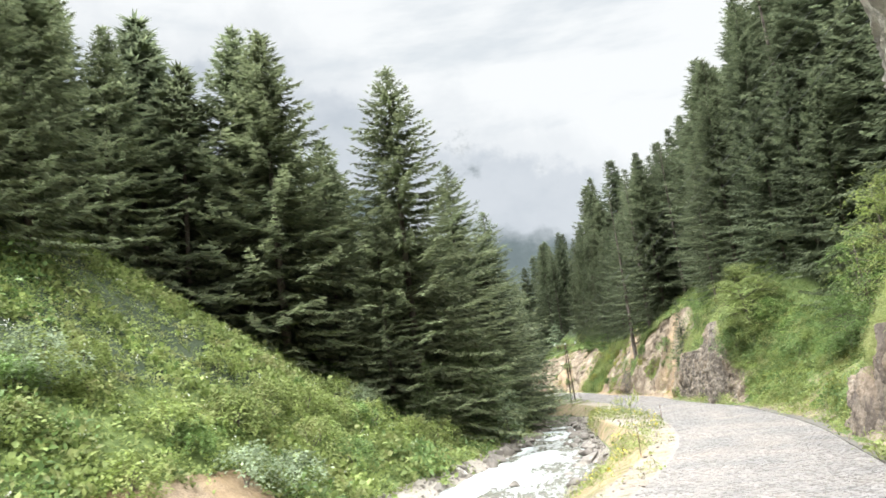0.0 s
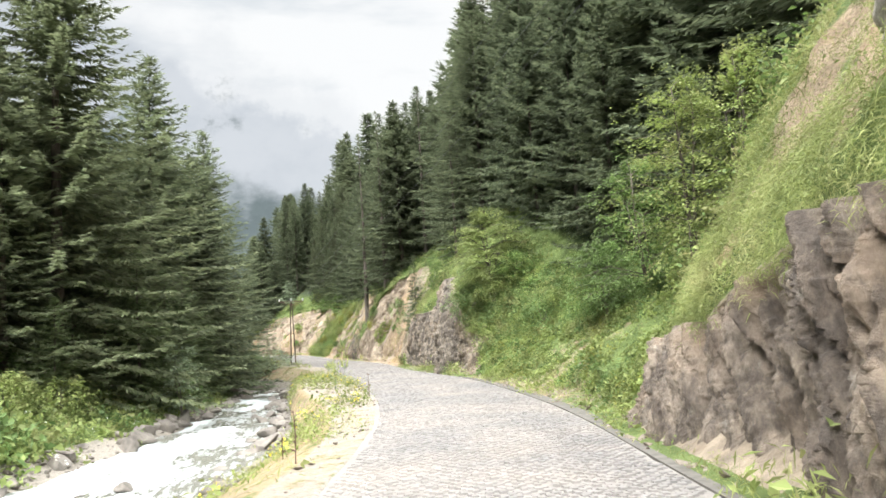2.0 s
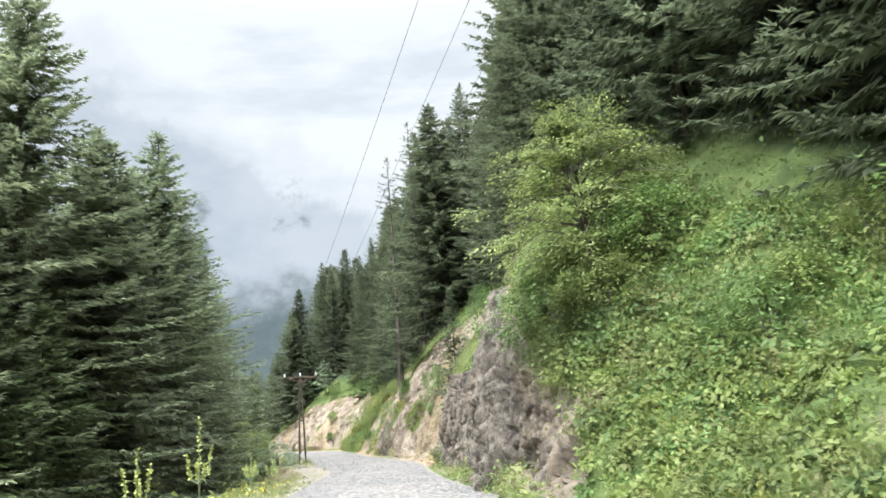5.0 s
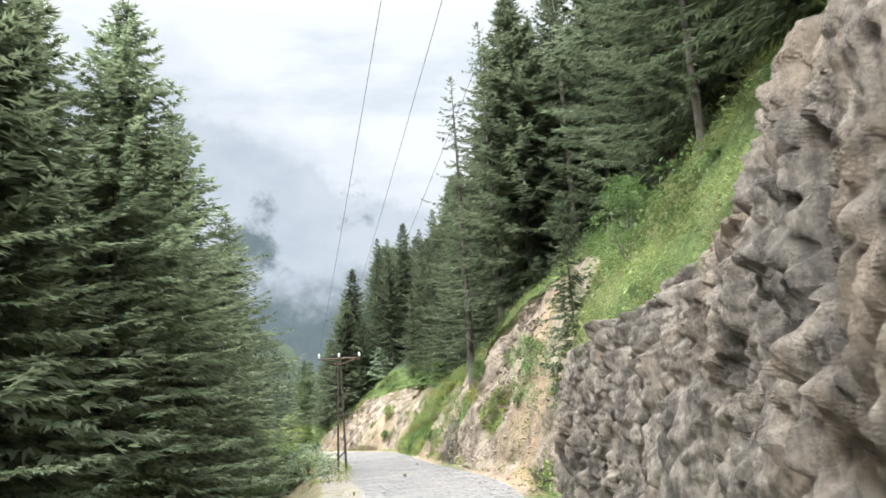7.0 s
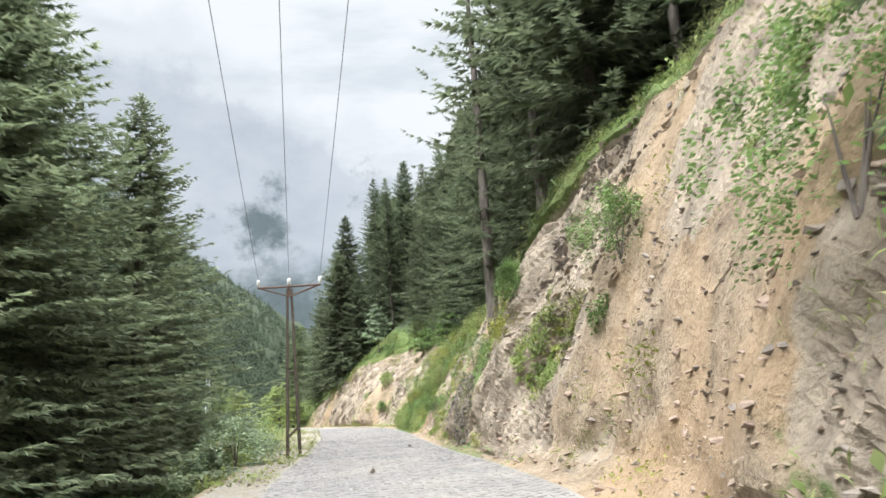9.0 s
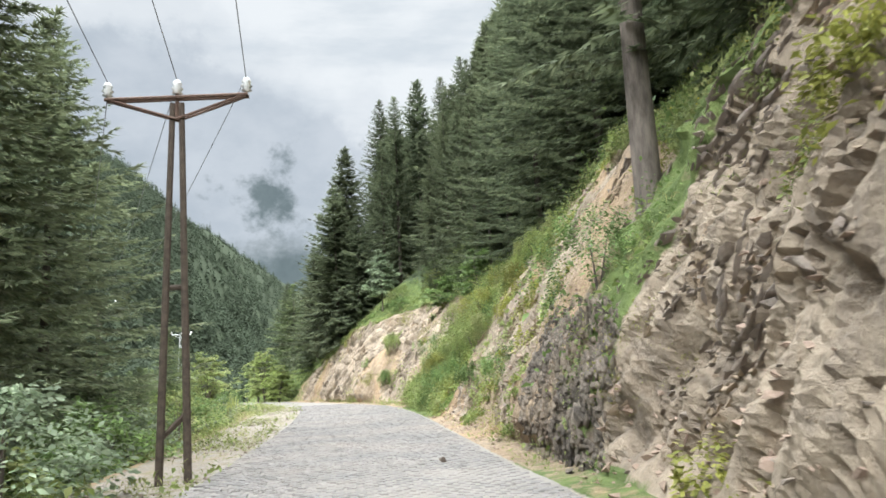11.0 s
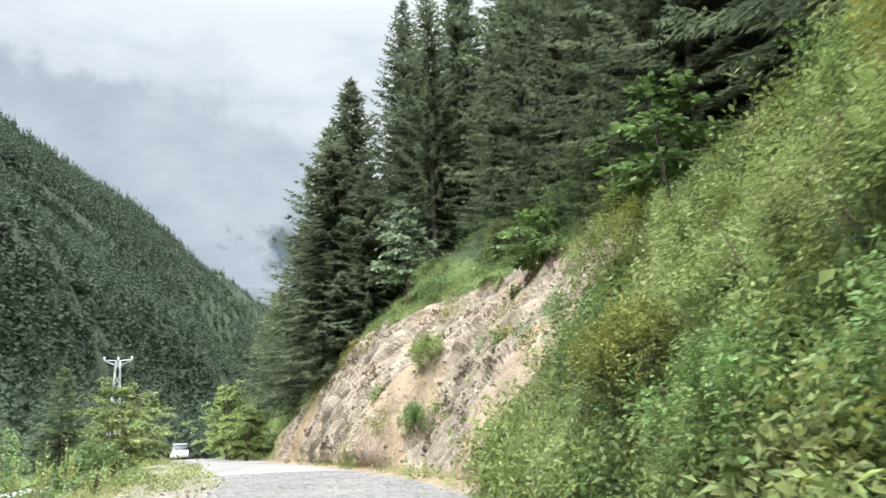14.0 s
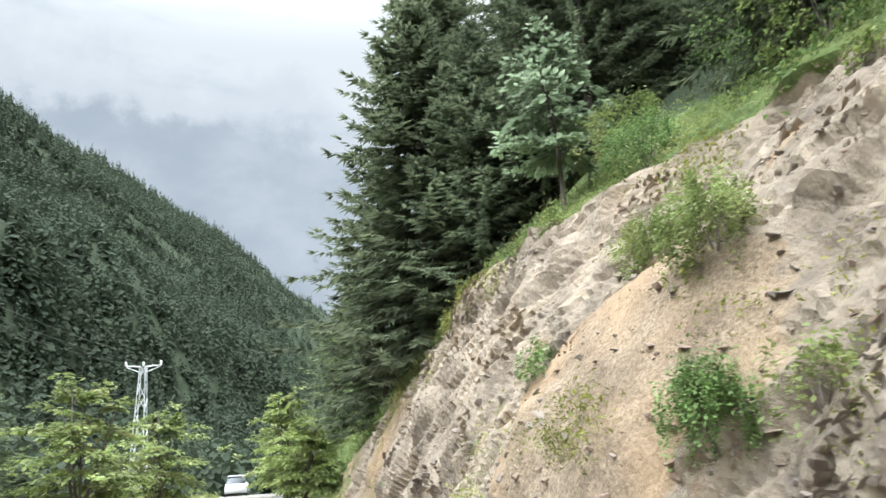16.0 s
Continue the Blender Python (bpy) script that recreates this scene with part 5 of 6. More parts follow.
def ledges(name, weight, clusters, seed, mat, label, bed=(.25, -.82, .52), thick=1.0):
    """Packs of thin angular plates that stand out of the cut along the bedding."""
    rng = np.random.default_rng(seed)
    p, n, i, j = cell_scatter(weight, clusters, rng)
    protos = []
    for k in range(8):
        bm = hull(np.random.default_rng(seed * 10 + k), 1.0, .9, 9)
        bmesh.ops.triangulate(bm, faces=bm.faces)
        bm.verts.index_update()
        protos.append((np.array([v.co for v in bm.verts]), np.array([[v.index for v in f.verts] for f in bm.faces])))
        bm.free()
    vs, fs, off = [], [], 0
    for c, m in zip(p, n):
        b = unit(np.array([bed]) + rng.normal(0, .14, 3))[0]
        inward = unit((m - b * (m @ b))[None])[0]
        thin = np.cross(b, inward)
        big = .36 + .6 * rng.random() ** 2
        for _ in range(int(rng.integers(7, 24))):
            v, f = protos[int(rng.integers(8))]
            size = np.array([rng.uniform(.09, .34), rng.uniform(.08, .2), rng.uniform(.02, .075) * thick]) * big
            q = c + b * rng.normal(0, .42) * big + thin * rng.normal(0, .24) * big
            gi = int(np.searchsorted(YS, q[1]))
            gj = int(np.argmin(np.hypot(G_P[gi, :, 0] - q[0], G_P[gi, :, 2] - q[2])))
            q = G_P[gi, gj] + [0, q[1] - YS[gi], 0] - inward * size[1] * rng.uniform(-.1, .5)
            e = unit(np.stack([b, inward, thin]) + rng.normal(0, .09, (3, 3)))
            vs.append((v * size) @ e + q)
            fs.append(f + off)
            off += len(v)
    return stuff(name, np.concatenate(vs), np.concatenate(fs), mat, label, "rock")


slide = np.interp(GY, [68, 71, 92, 95, 98, 100, 112, 116, 129, 132, 148, 156], [0, 1, 1, .3, .4, 1, 1, 0, .1, .8, .8, .3])
W_FOOT = (((G_TAG == 8) * np.exp(-np.clip(G_V, 0, 50) / 2.2)) + (G_TAG == 7) * .9) * slide
BROKEN = (G_TAG == 8) * slide * (BARE > .4) * (G_V > .35) * np.interp(GY, [78, 82], [.12, 1])
ledges("broken_ledges", BROKEN * np.clip(fractal(GY, G_V, 2.6, 3, 2) * 6 - .8, 0, 1), 330, 311, MAT["rock"], "packs of broken angular rock plates in the cut")
ledges("pale_ledges", BROKEN * np.clip(fractal(GY, G_V, 2.2, 3, 0) * 5 - .6, 0, 1), 130, 312, MAT["rock_earthy"], "packs of pale brown rock plates in the cut")
rubble("scree", W_FOOT, 9500, 301, (.03, .09), MAT["rock_red"], "broken brown stones fallen at the foot of the cut")
rubble("face_stones", (G_TAG == 8) * slide * (BARE > .4) * np.clip(1.2 - 2.2 * abs(G_ROCK - .5), .12, 1), 1500, 302, (.025, .08), MAT["rock"], "stones sticking out of the earthy cut")
rubble("face_gravel", (G_TAG == 8) * slide * (BARE > .4) * np.clip(.3 + 1.6 * fractal(GY, G_V, 2.5, 3, 3), .05, 1), 6000, 306, (.012, .035), MAT["rock_earthy"], "small brown stones in the earth of the cut")
rubble("river_shingle", ((G_TAG == 3) | ((G_TAG == 4) & (G_GRAV > .5)) | ((G_TAG == 2) & (G_GRAV > .5))) * (GY > 14) * (GY < 95), 4200, 303, (.05, .15), MAT["rock_wet"], "wet shingle along the river")
rubble("verge_stones", (G_TAG == 5) * (GY > 12) * (GY < 140) * PATCH, 900, 304, (.03, .07), MAT["rock"], "small stones on the sandy verge")
rubble("wall_foot_stones", (G_TAG == 7) * (GY > 8) * (GY < 68) * .5, 500, 305, (.03, .09), MAT["rock"], "small stones below the rock wall")


def cliff_material(name, a, b, c, stain):
    s = Shade(name, .85, .25)
    col = s.ramp(s.noise(1.6, 8, .68, (1, 1, .45)), (.30, a), (.46, b), (.60, c), (.74, stain))
    col = s.mix(s.ramp(s.noise(5.5, 7, .7, (1, 1, .35)), (.44, 0.0), (.62, .75)), col, a)
    col = s.mix(s.ramp(s.noise(.5, 5, .6), (.50, 0.0), (.66, .45)), col, stain)
    col = s.mix(s.ramp(s.noise(3.1, 6, .65), (.62, 0.0), (.74, .5)), col, (.42, .39, .335))
    col = s.mix(s.ramp(s.noise(2.4, 7, .7, (1, 1, .3)), (.48, 0.0), (.64, .7)), col, tuple(k * .6 for k in a))
    s.bump(s.math("ADD", s.noise(4, 8, .75, (1, 1, .4)), s.math("MULTIPLY", s.noise(22, 7, .75), .5)), .9, .11)
    return s.done(col)


MAT["cliff"] = cliff_material("jointed_cliff_rock", (.085, .07, .06), (.215, .172, .136), (.33, .27, .212), (.30, .21, .135))
MAT["cliff_dark"] = cliff_material("weathered_cliff_rock", (.07, .06, .05), (.185, .155, .125), (.32, .268, .212), (.28, .205, .135))
MAT["lichen_rock"] = cliff_material("lichened_rock", (.19, .178, .155), (.39, .37, .325), (.54, .51, .455), (.40, .35, .265))


def bands(x, layer):
    """Uneven bands of about one unit: number, place in the band, distance to its edge."""
    i0 = np.floor(x).astype(int)
    d1, d2, best = np.full(x.shape, 1e9), np.full(x.shape, 1e9), np.zeros(x.shape, int)
    for k in (-1, 0, 1, 2):
        i = i0 + k
        d_ = np.abs(x - i - .8 * HASH[i % 257, (13 * layer) % 257, layer % 4])
        near = d_ < d1
        d2 = np.where(near, d1, np.minimum(d2, d_))
        d1, best = np.where(near, d_, d1), np.where(near, i, best)
    return best, x - best - .4, (d2 - d1) * .5


def jointed(U, V, wide, tall, layer, blocky=.5, lean=.3):
    """Depth of rock split by steep joints into columns and blocks."""
    ci, cu, ce = bands(U / wide, layer)
    h = lambda n, k: HASH[(ci * 7 + n) % 257, (ci + 31 * layer + 3 * n) % 257, k]
    bi, bv, be = bands((V + lean * U) / (tall * (.55 + .9 * h(2, 1))) + 9 * h(3, 2), layer + 1)
    g = lambda n, k: HASH[(bi * 5 + ci * 3 + n) % 257, (ci + n) % 257, k]
    depth = 1.15 * (h(4, 3) - .5) + blocky * (g(5, 0) - .5) + cu * (g(6, 1) - .5) * 1.7 + bv * (g(7, 2) - .5) * .8
    return depth * wide, np.minimum(ce * wide, be * tall * .8 + .04)


def rock_wall(name, base, out, U, V, wide, hold, mat, label, layer=1, swell=.5, rugged=1.0, out_by=.12, rise=1.8, blocky=.6, crack=.06, leans=(-1.8, -2.4)):
    """A cliff of jointed rock over a base sheet; hold is 0 where it sinks into the ground."""
    d0, e0 = jointed(U + .12 * fractal(U, V, .8, 2, 1), V, wide * 2.2, wide * 2.6 * rise, layer + 2, blocky, leans[0])
    d0 = soften(d0, 2, 2)
    wu, wv = .35 * fractal(U, V, 1.3, 3, layer), .35 * fractal(U, V, 1.3, 3, layer + 1)
    chips = 0
    for k, share in ((1.0, .5), (.5, .5), (.24, .3)):
        chips = chips + wide * share * facets(U + leans[1] * .15 * V + wu * k, V + leans[0] * (-.8 if k == .45 else 1.0) * U + wv, wide * k, wide * k * rise, 1.25, layer + int(9 * k), .45)
    chips = chips * np.clip(1 + 1.4 * fractal(U, V * .8, 1.7, 2, layer + 1), .5, 1.3)
    rough = fractal(U, V * .5, .5, 4, layer)
    depth = out_by + swell * fractal(U, V * .6, 2.8, 2, layer) + rugged * (.42 * d0 + chips + .3 * wide * rough) + .05 * fractal(U, V, .22, 2, layer + 1)
    depth -= (.12 + crack) * np.exp(-e0 / .06)
    depth = soften(depth, 0, 1)
    P = base + out * (depth * hold - .4 * (1 - hold))[..., None]
    n, m = P.shape[:2]
    return tagged(new(name, mesh_from(name, P, grid_faces(n, m), mat)), label, "cliff")


def cut_cliff(name, y0, y1, step, wide, label, layer, mat, swell, rugged, out_by, rise, blocky, leans):
    """Cliff along the road: follows the foot and lip of the cut, its joints leaning."""
    cols = np.where(G_TAG[0] == 8)[0]
    ys = np.arange(y0, y1, step)
    high = G_BASE[(YS > y0) & (YS < y1)][:, cols[-1], 2].max() - G_BASE[(YS > y0) & (YS < y1)][:, cols[0], 2].min()
    fine = np.linspace(-.05, 1, int(high / step))
    U, F = np.meshgrid(ys, fine, indexing="ij")
    V = F * np.interp(ys, YS, G_BASE[:, cols[-1], 2] - G_BASE[:, cols[0], 2])[:, None]
    bent = U + .16 * (V - 1.5) + .35 * fractal(U, V * .6, 2.2, 2, layer)
    i = np.clip(np.interp(bent, YS, np.arange(len(YS))), 0, len(YS) - 1.001)
    j = np.clip(F + .02 * fractal(U, V, 1.4, 2, layer + 1) * (F > 0) * (F < .95), 0, 1) * (len(cols) - 1.001)
    i0, j0 = i.astype(int), j.astype(int)
    a, b = (i - i0)[..., None], (j - j0)[..., None]
    S = G_BASE[:, cols]
    base = (S[i0, j0] * (1 - a) + S[i0 + 1, j0] * a) * (1 - b) + (S[i0, j0 + 1] * (1 - a) + S[i0 + 1, j0 + 1] * a) * b
    base[..., 2] += np.minimum(F, 0) * 6
    du, dv = np.gradient(base, axis=0), np.gradient(base, axis=1)
    out = unit(np.cross(dv, du))
    out *= -np.sign(out[..., :1] + 1e-9)
    out = unit(out * [1, 1, .4])
    lip = .96 + .10 * fractal(U, U * 0, 1.3, 3, 1)
    ends = np.minimum((U - y0 + .8 * fractal(U, V, 1.2, 3, 2)) / 1.0, (y1 - U + .8 * fractal(U, V, 1.2, 3, 3)) / .8)
    hold = np.clip((lip - F) / .06, 0, 1) * np.clip(ends, 0, 1)
    return rock_wall(name, base, out, U, V, wide, hold, mat, label, layer, swell, rugged, out_by, rise, blocky, .10, leans)


def free_rock(name, plan, z0, z1, step, wide, tuck, mat, label, layer, swell=.3):
    """A standing mass of rock round a line in plan, tucked back under its foot and over its top."""
    plan = np.array(plan, float)
    run = np.concatenate([[0], np.cumsum(np.hypot(*np.diff(plan, axis=0).T))])
    u = np.arange(0, run[-1], step)
    xy = np.stack([np.interp(u, run, plan[:, k]) for k in (0, 1)], 1)
    for _ in range(int(.6 / step)):
        xy[1:-1] = (xy[:-2] + 2 * xy[1:-1] + xy[2:]) / 4
    side = unit(np.gradient(xy, axis=0))
    out2 = np.stack([side[:, 1], -side[:, 0]], 1)
    U, W = np.meshgrid(u, np.linspace(0, 1, int((z1 - z0) / step)), indexing="ij")
    V = W * (z1 - z0)
    bent = np.clip(U + .12 * V + .4 * fractal(U, V * .6, 1.6, 3, layer), 0, u[-1])
    bend = tuck * (np.clip(.16 - W, 0, 1) / .16) ** 2 + 2.2 * tuck * (np.clip(W - .72, 0, 1) / .28) ** 2 - .35 * np.sin(np.pi * W)
    out = np.stack([np.interp(bent, u, out2[:, 0]), np.interp(bent, u, out2[:, 1]), 0 * U], -1)
    base = np.stack([np.interp(bent, u, xy[:, 0]), np.interp(bent, u, xy[:, 1]), z0 + V + .3 * fractal(U, V, 1.5, 2, 1)], -1) - out * bend[..., None]
    hold = np.clip(np.minimum(U, u[-1] - U) / .4, 0, 1)
    return rock_wall(name, base, out, U + 40 * layer, V, wide, hold, mat, label, layer, swell, .62)


cut_cliff("rock_wall", 6.5, 26.4, .036, .36, "grey-brown cliff of steeply jointed rock beside the road", 1, MAT["cliff"], .4, 1.0, .0, 2.6, .4, (-1.9, -1.6))
cut_cliff("rock_wall", 45.3, 67.6, .036, .42, "rugged brown cliff of broken jointed rock beside the road", 2, MAT["cliff_dark"], .5, .74, .02, 1.7, .6, (.9, -1.4))
free_rock("rock_overhang", [(9.9, 14.9), (8.4, 14.7), (7.35, 14.2), (6.6, 12.9), (5.9, 10), (5.8, 7.4), (7.7, 6.6), (10, 6.4)], 3.5, 9.6, .05, .6, .5, MAT["lichen_rock"], "pale grey lichened rock mass overhanging the road", 3)
free_rock("rock_outcrop", [(9.7, 17.5), (8.85, 17.4), (8.4, 16.9), (8.1, 16.0), (7.95, 15.0), (8.4, 14.4)], 2.2, 4.8, .04, .36, .25, MAT["lichen_rock"], "pale lichened rock rising from the grass slope", 2, .15)
ledges("upright_blocks", (G_TAG == 8) * (GY > 93.5) * (GY < 98.4) * (G_V > .1) * (G_V < 2.3) * 1.0, 150, 313, MAT["cliff_dark"], "dark upright broken rock blocks at the foot of the earthy cut", (0, .2, 1), 3.2)


def lip_turf():
    """Grass hanging over the edges of the cliffs."""
    rng = np.random.default_rng(77)
    edge = ((G_TAG == 8) & (np.roll(G_TAG, -5, 1) == 10)) | ((G_TAG == 10) & (DIST_UP < 3))
    w = edge * (((GY > 8) & (GY < 25)) * 1.6 + ((GY > 45.5) & (GY < 68)) * .8 + ((GY > 70) & (GY < 156)) * .35) * np.clip(.35 + 2 * fractal(GY, GX, 1.5, 3, 0), .1, 1)
    p, n, i, j = cell_scatter(w, 9000, rng)
    fall = np.abs(rng.normal(0, .3, len(p))) * (p[:, 1] < 68)
    p = p + np.stack([-.12 - .35 * np.minimum(fall, .6), 0 * fall, .06 - .8 * fall], 1)
    m = 9
    P = np.repeat(p, m, 0) + rng.normal(0, .09, (len(p) * m, 3))
    al = unit(np.stack([rng.normal(-.4, .6, len(P)), rng.normal(0, .6, len(P)), rng.normal(.2, .6, len(P))], 1))
    ln = rng.uniform(.08, .19, len(P))
    q = blades(P, al, unit(np.cross(al, rng.normal(0, 1, (len(P), 3)))), ln, ln * .07)
    q[:, 2] -= np.array([0, 0, 1.0]) * (ln * .4)[:, None]
    stuff("lip_turf", q.reshape(-1, 3), np.arange(len(q) * 4).reshape(-1, 4), MAT["grass"], "long yellow-green grass hanging over the cliff edge", "grass")


lip_turf()


# ---------------------------------------------------------------- poles, wires and far things
MAT["wood_grey"] = plain_material("weathered_pole_wood", (.075, .058, .045), .85, .2, 0, 8, .35)
MAT["steel_rust"] = plain_material("rusty_steel", (.12, .075, .055), .7, .4, .3)
MAT["steel"] = plain_material("galvanised_steel", (.55, .57, .57), .45, .5, .6)
MAT["porcelain"] = plain_material("white_porcelain", (.78, .78, .76), .25, .5, 0, 5, .05)
MAT["wire"] = plain_material("wire_metal", (.16, .16, .17), .5, .5, .5)


def rod(bm, a, b, r0, r1=None, sides=6):
    v, f = tube([a, b], [r0, r0 if r1 is None else r1], sides)
    vv = [bm.verts.new(p) for p in v]
    for q in f:
        bm.faces.new([vv[i] for i in q])
    bm.faces.new([vv[i] for i in range(sides)][::-1])


def lathe(bm, c, rings, sides=10):
    rows = []
    for r, z in rings:
        rows.append([bm.verts.new((c[0] + r * math.cos(6.2832 * s / sides), c[1] + r * math.sin(6.2832 * s / sides), c[2] + z)) for s in range(sides)])
    for a, b in zip(rows, rows[1:]):
        for s in range(sides):
            bm.faces.new((a[s], a[(s + 1) % sides], b[(s + 1) % sides], b[s]))
    bm.faces.new(rows[-1])


def power_pole(height):
    """Two wooden legs leaning together under a trussed steel crossarm with three insulators."""
    pole = new("power_pole")
    for s in (-1, 1):
        bm = bmesh.new()
        rod(bm, (s * .26, 0, -.4), (s * .08, 0, height - .1), .075, .055, 8)
        part("leg", bm, MAT["wood_grey"], pole)
    for z, w in ((.9, .24), (height * .5, .17)):
        bm = bmesh.new()
        rod(bm, (-w, .1, z), (w, .1, z + (.45 if z < 1 else 0)), .05)
        part("brace", bm, MAT["wood_grey"], pole)
    bm = bmesh.new()
    for y in (-.06, .06):
        rod(bm, (-1.3, y, height), (1.3, y, height), .035)
        rod(bm, (-1.25, y, height), (0, y, height - .42), .025)
        rod(bm, (1.25, y, height), (0, y, height - .42), .025)
    rod(bm, (0, 0, height - .45), (0, 0, height + .1), .04)
    part("crossarm", bm, MAT["steel_rust"], pole, "rusty trussed steel crossarm")
    for x in (-1.27, 0, 1.27):
        bm = bmesh.new()
        lathe(bm, (x, 0, height + .02), [(.03, 0), (.03, .06), (.10, .08), (.06, .13), (.11, .16), (.06, .22), (.09, .25), (.04, .33)])
        part("insulator", bm, MAT["porcelain"], pole, "white porcelain insulator", smooth=True)
    return tagged(pole, "wooden two-legged power pole with a steel crossarm", "pole", group="power line")


P1, P2 = power_pole(7.0), power_pole(9.0)
P1.matrix_basis = pose(0.85, 95.6, 4.25 - 7.0, 0, 0, 2)
P2.matrix_basis = pose(-25.0, 147.5, 6.7 - 9.0, 0, 0, 20)


def lattice_pylon(height):
    py_ = new("lattice_pylon")
    for sx in (-1, 1):
        for sy in (-1, 1):
            bm = bmesh.new()
            rod(bm, (sx * .55, sy * .55, -.5), (sx * .17, sy * .17, height), .04)
            part("leg", bm, MAT["steel"], py_)
    bm = bmesh.new()
    n = 9
    for k in range(n):
        za, zb = height * k / n, height * (k + 1) / n
        a, b = .55 - .38 * k / n, .55 - .38 * (k + 1) / n
        for sx, sy, tx, ty in ((-1, -1, 1, -1), (1, -1, 1, 1), (1, 1, -1, 1), (-1, 1, -1, -1)):
            if k % 2:
                sx, sy, tx, ty = tx, ty, sx, sy
            rod(bm, (sx * a, sy * a, za), (tx * b, ty * b, zb), .03, None, 4)
    part("lattice", bm, MAT["steel"], py_)
    for s in (-1, 1):
        bm = bmesh.new()
        rod(bm, (s * .15, 0, height), (s * 1.15, 0, height + .05), .04)
        rod(bm, (s * .15, 0, height - .4), (s * 1.1, 0, height), .03)
        part("crossarm", bm, MAT["steel"], py_)
        bm = bmesh.new()
        lathe(bm, (s * 1.12, 0, height + .05), [(.03, 0), (.1, .05), (.05, .12), (.1, .18), (.05, .3)])
        part("insulator", bm, MAT["porcelain"], py_, smooth=True)
    bm = bmesh.new()
    lathe(bm, (0, 0, height), [(.03, 0), (.1, .05), (.05, .12), (.1, .18), (.05, .3)])
    part("insulator", bm, MAT["porcelain"], py_, smooth=True)
    return tagged(py_, "grey steel lattice pylon behind leafy trees", "pylon", group="power line")


pz = ground_at(-27.3, 173.8)
PY = lattice_pylon(max(6.0, 5.6 - pz))
PY.matrix_basis = pose(-27.3, 173.8, pz, 0, 0, 12)


def wire(a, b, sag):
    cu = bpy.data.curves.new("wire", "CURVE")
    cu.dimensions, cu.bevel_depth, cu.bevel_resolution = "3D", .008, 1
    sp = cu.splines.new("POLY")
    n = 24
    sp.points.add(n)
    for k in range(n + 1):
        u = k / n
        p = Vector(a).lerp(Vector(b), u) - Vector((0, 0, sag * 4 * u * (1 - u)))
        sp.points[k].co = (*p, 1)
    cu.materials.append(MAT["wire"])
    return tagged(new("power_wire", cu), "thin dark power wire slung between the poles", "wire", group="power line")


for s in (-1.48, 0, 1.48):
    wire((.85 + s * .86, 95.6, 4.58), (19.5 + s * 1.1, 4, 20.5), 1.2)
    wire((.85 + s * .86, 95.6, 4.58), (-25 + s * .94, 147.5 + s * .34, 7.0), .8)
    wire((-25 + s * .94, 147.5 + s * .34, 7.0), (-27.3 + s * .74, 173.8 + s * .16, 5.8), .4)


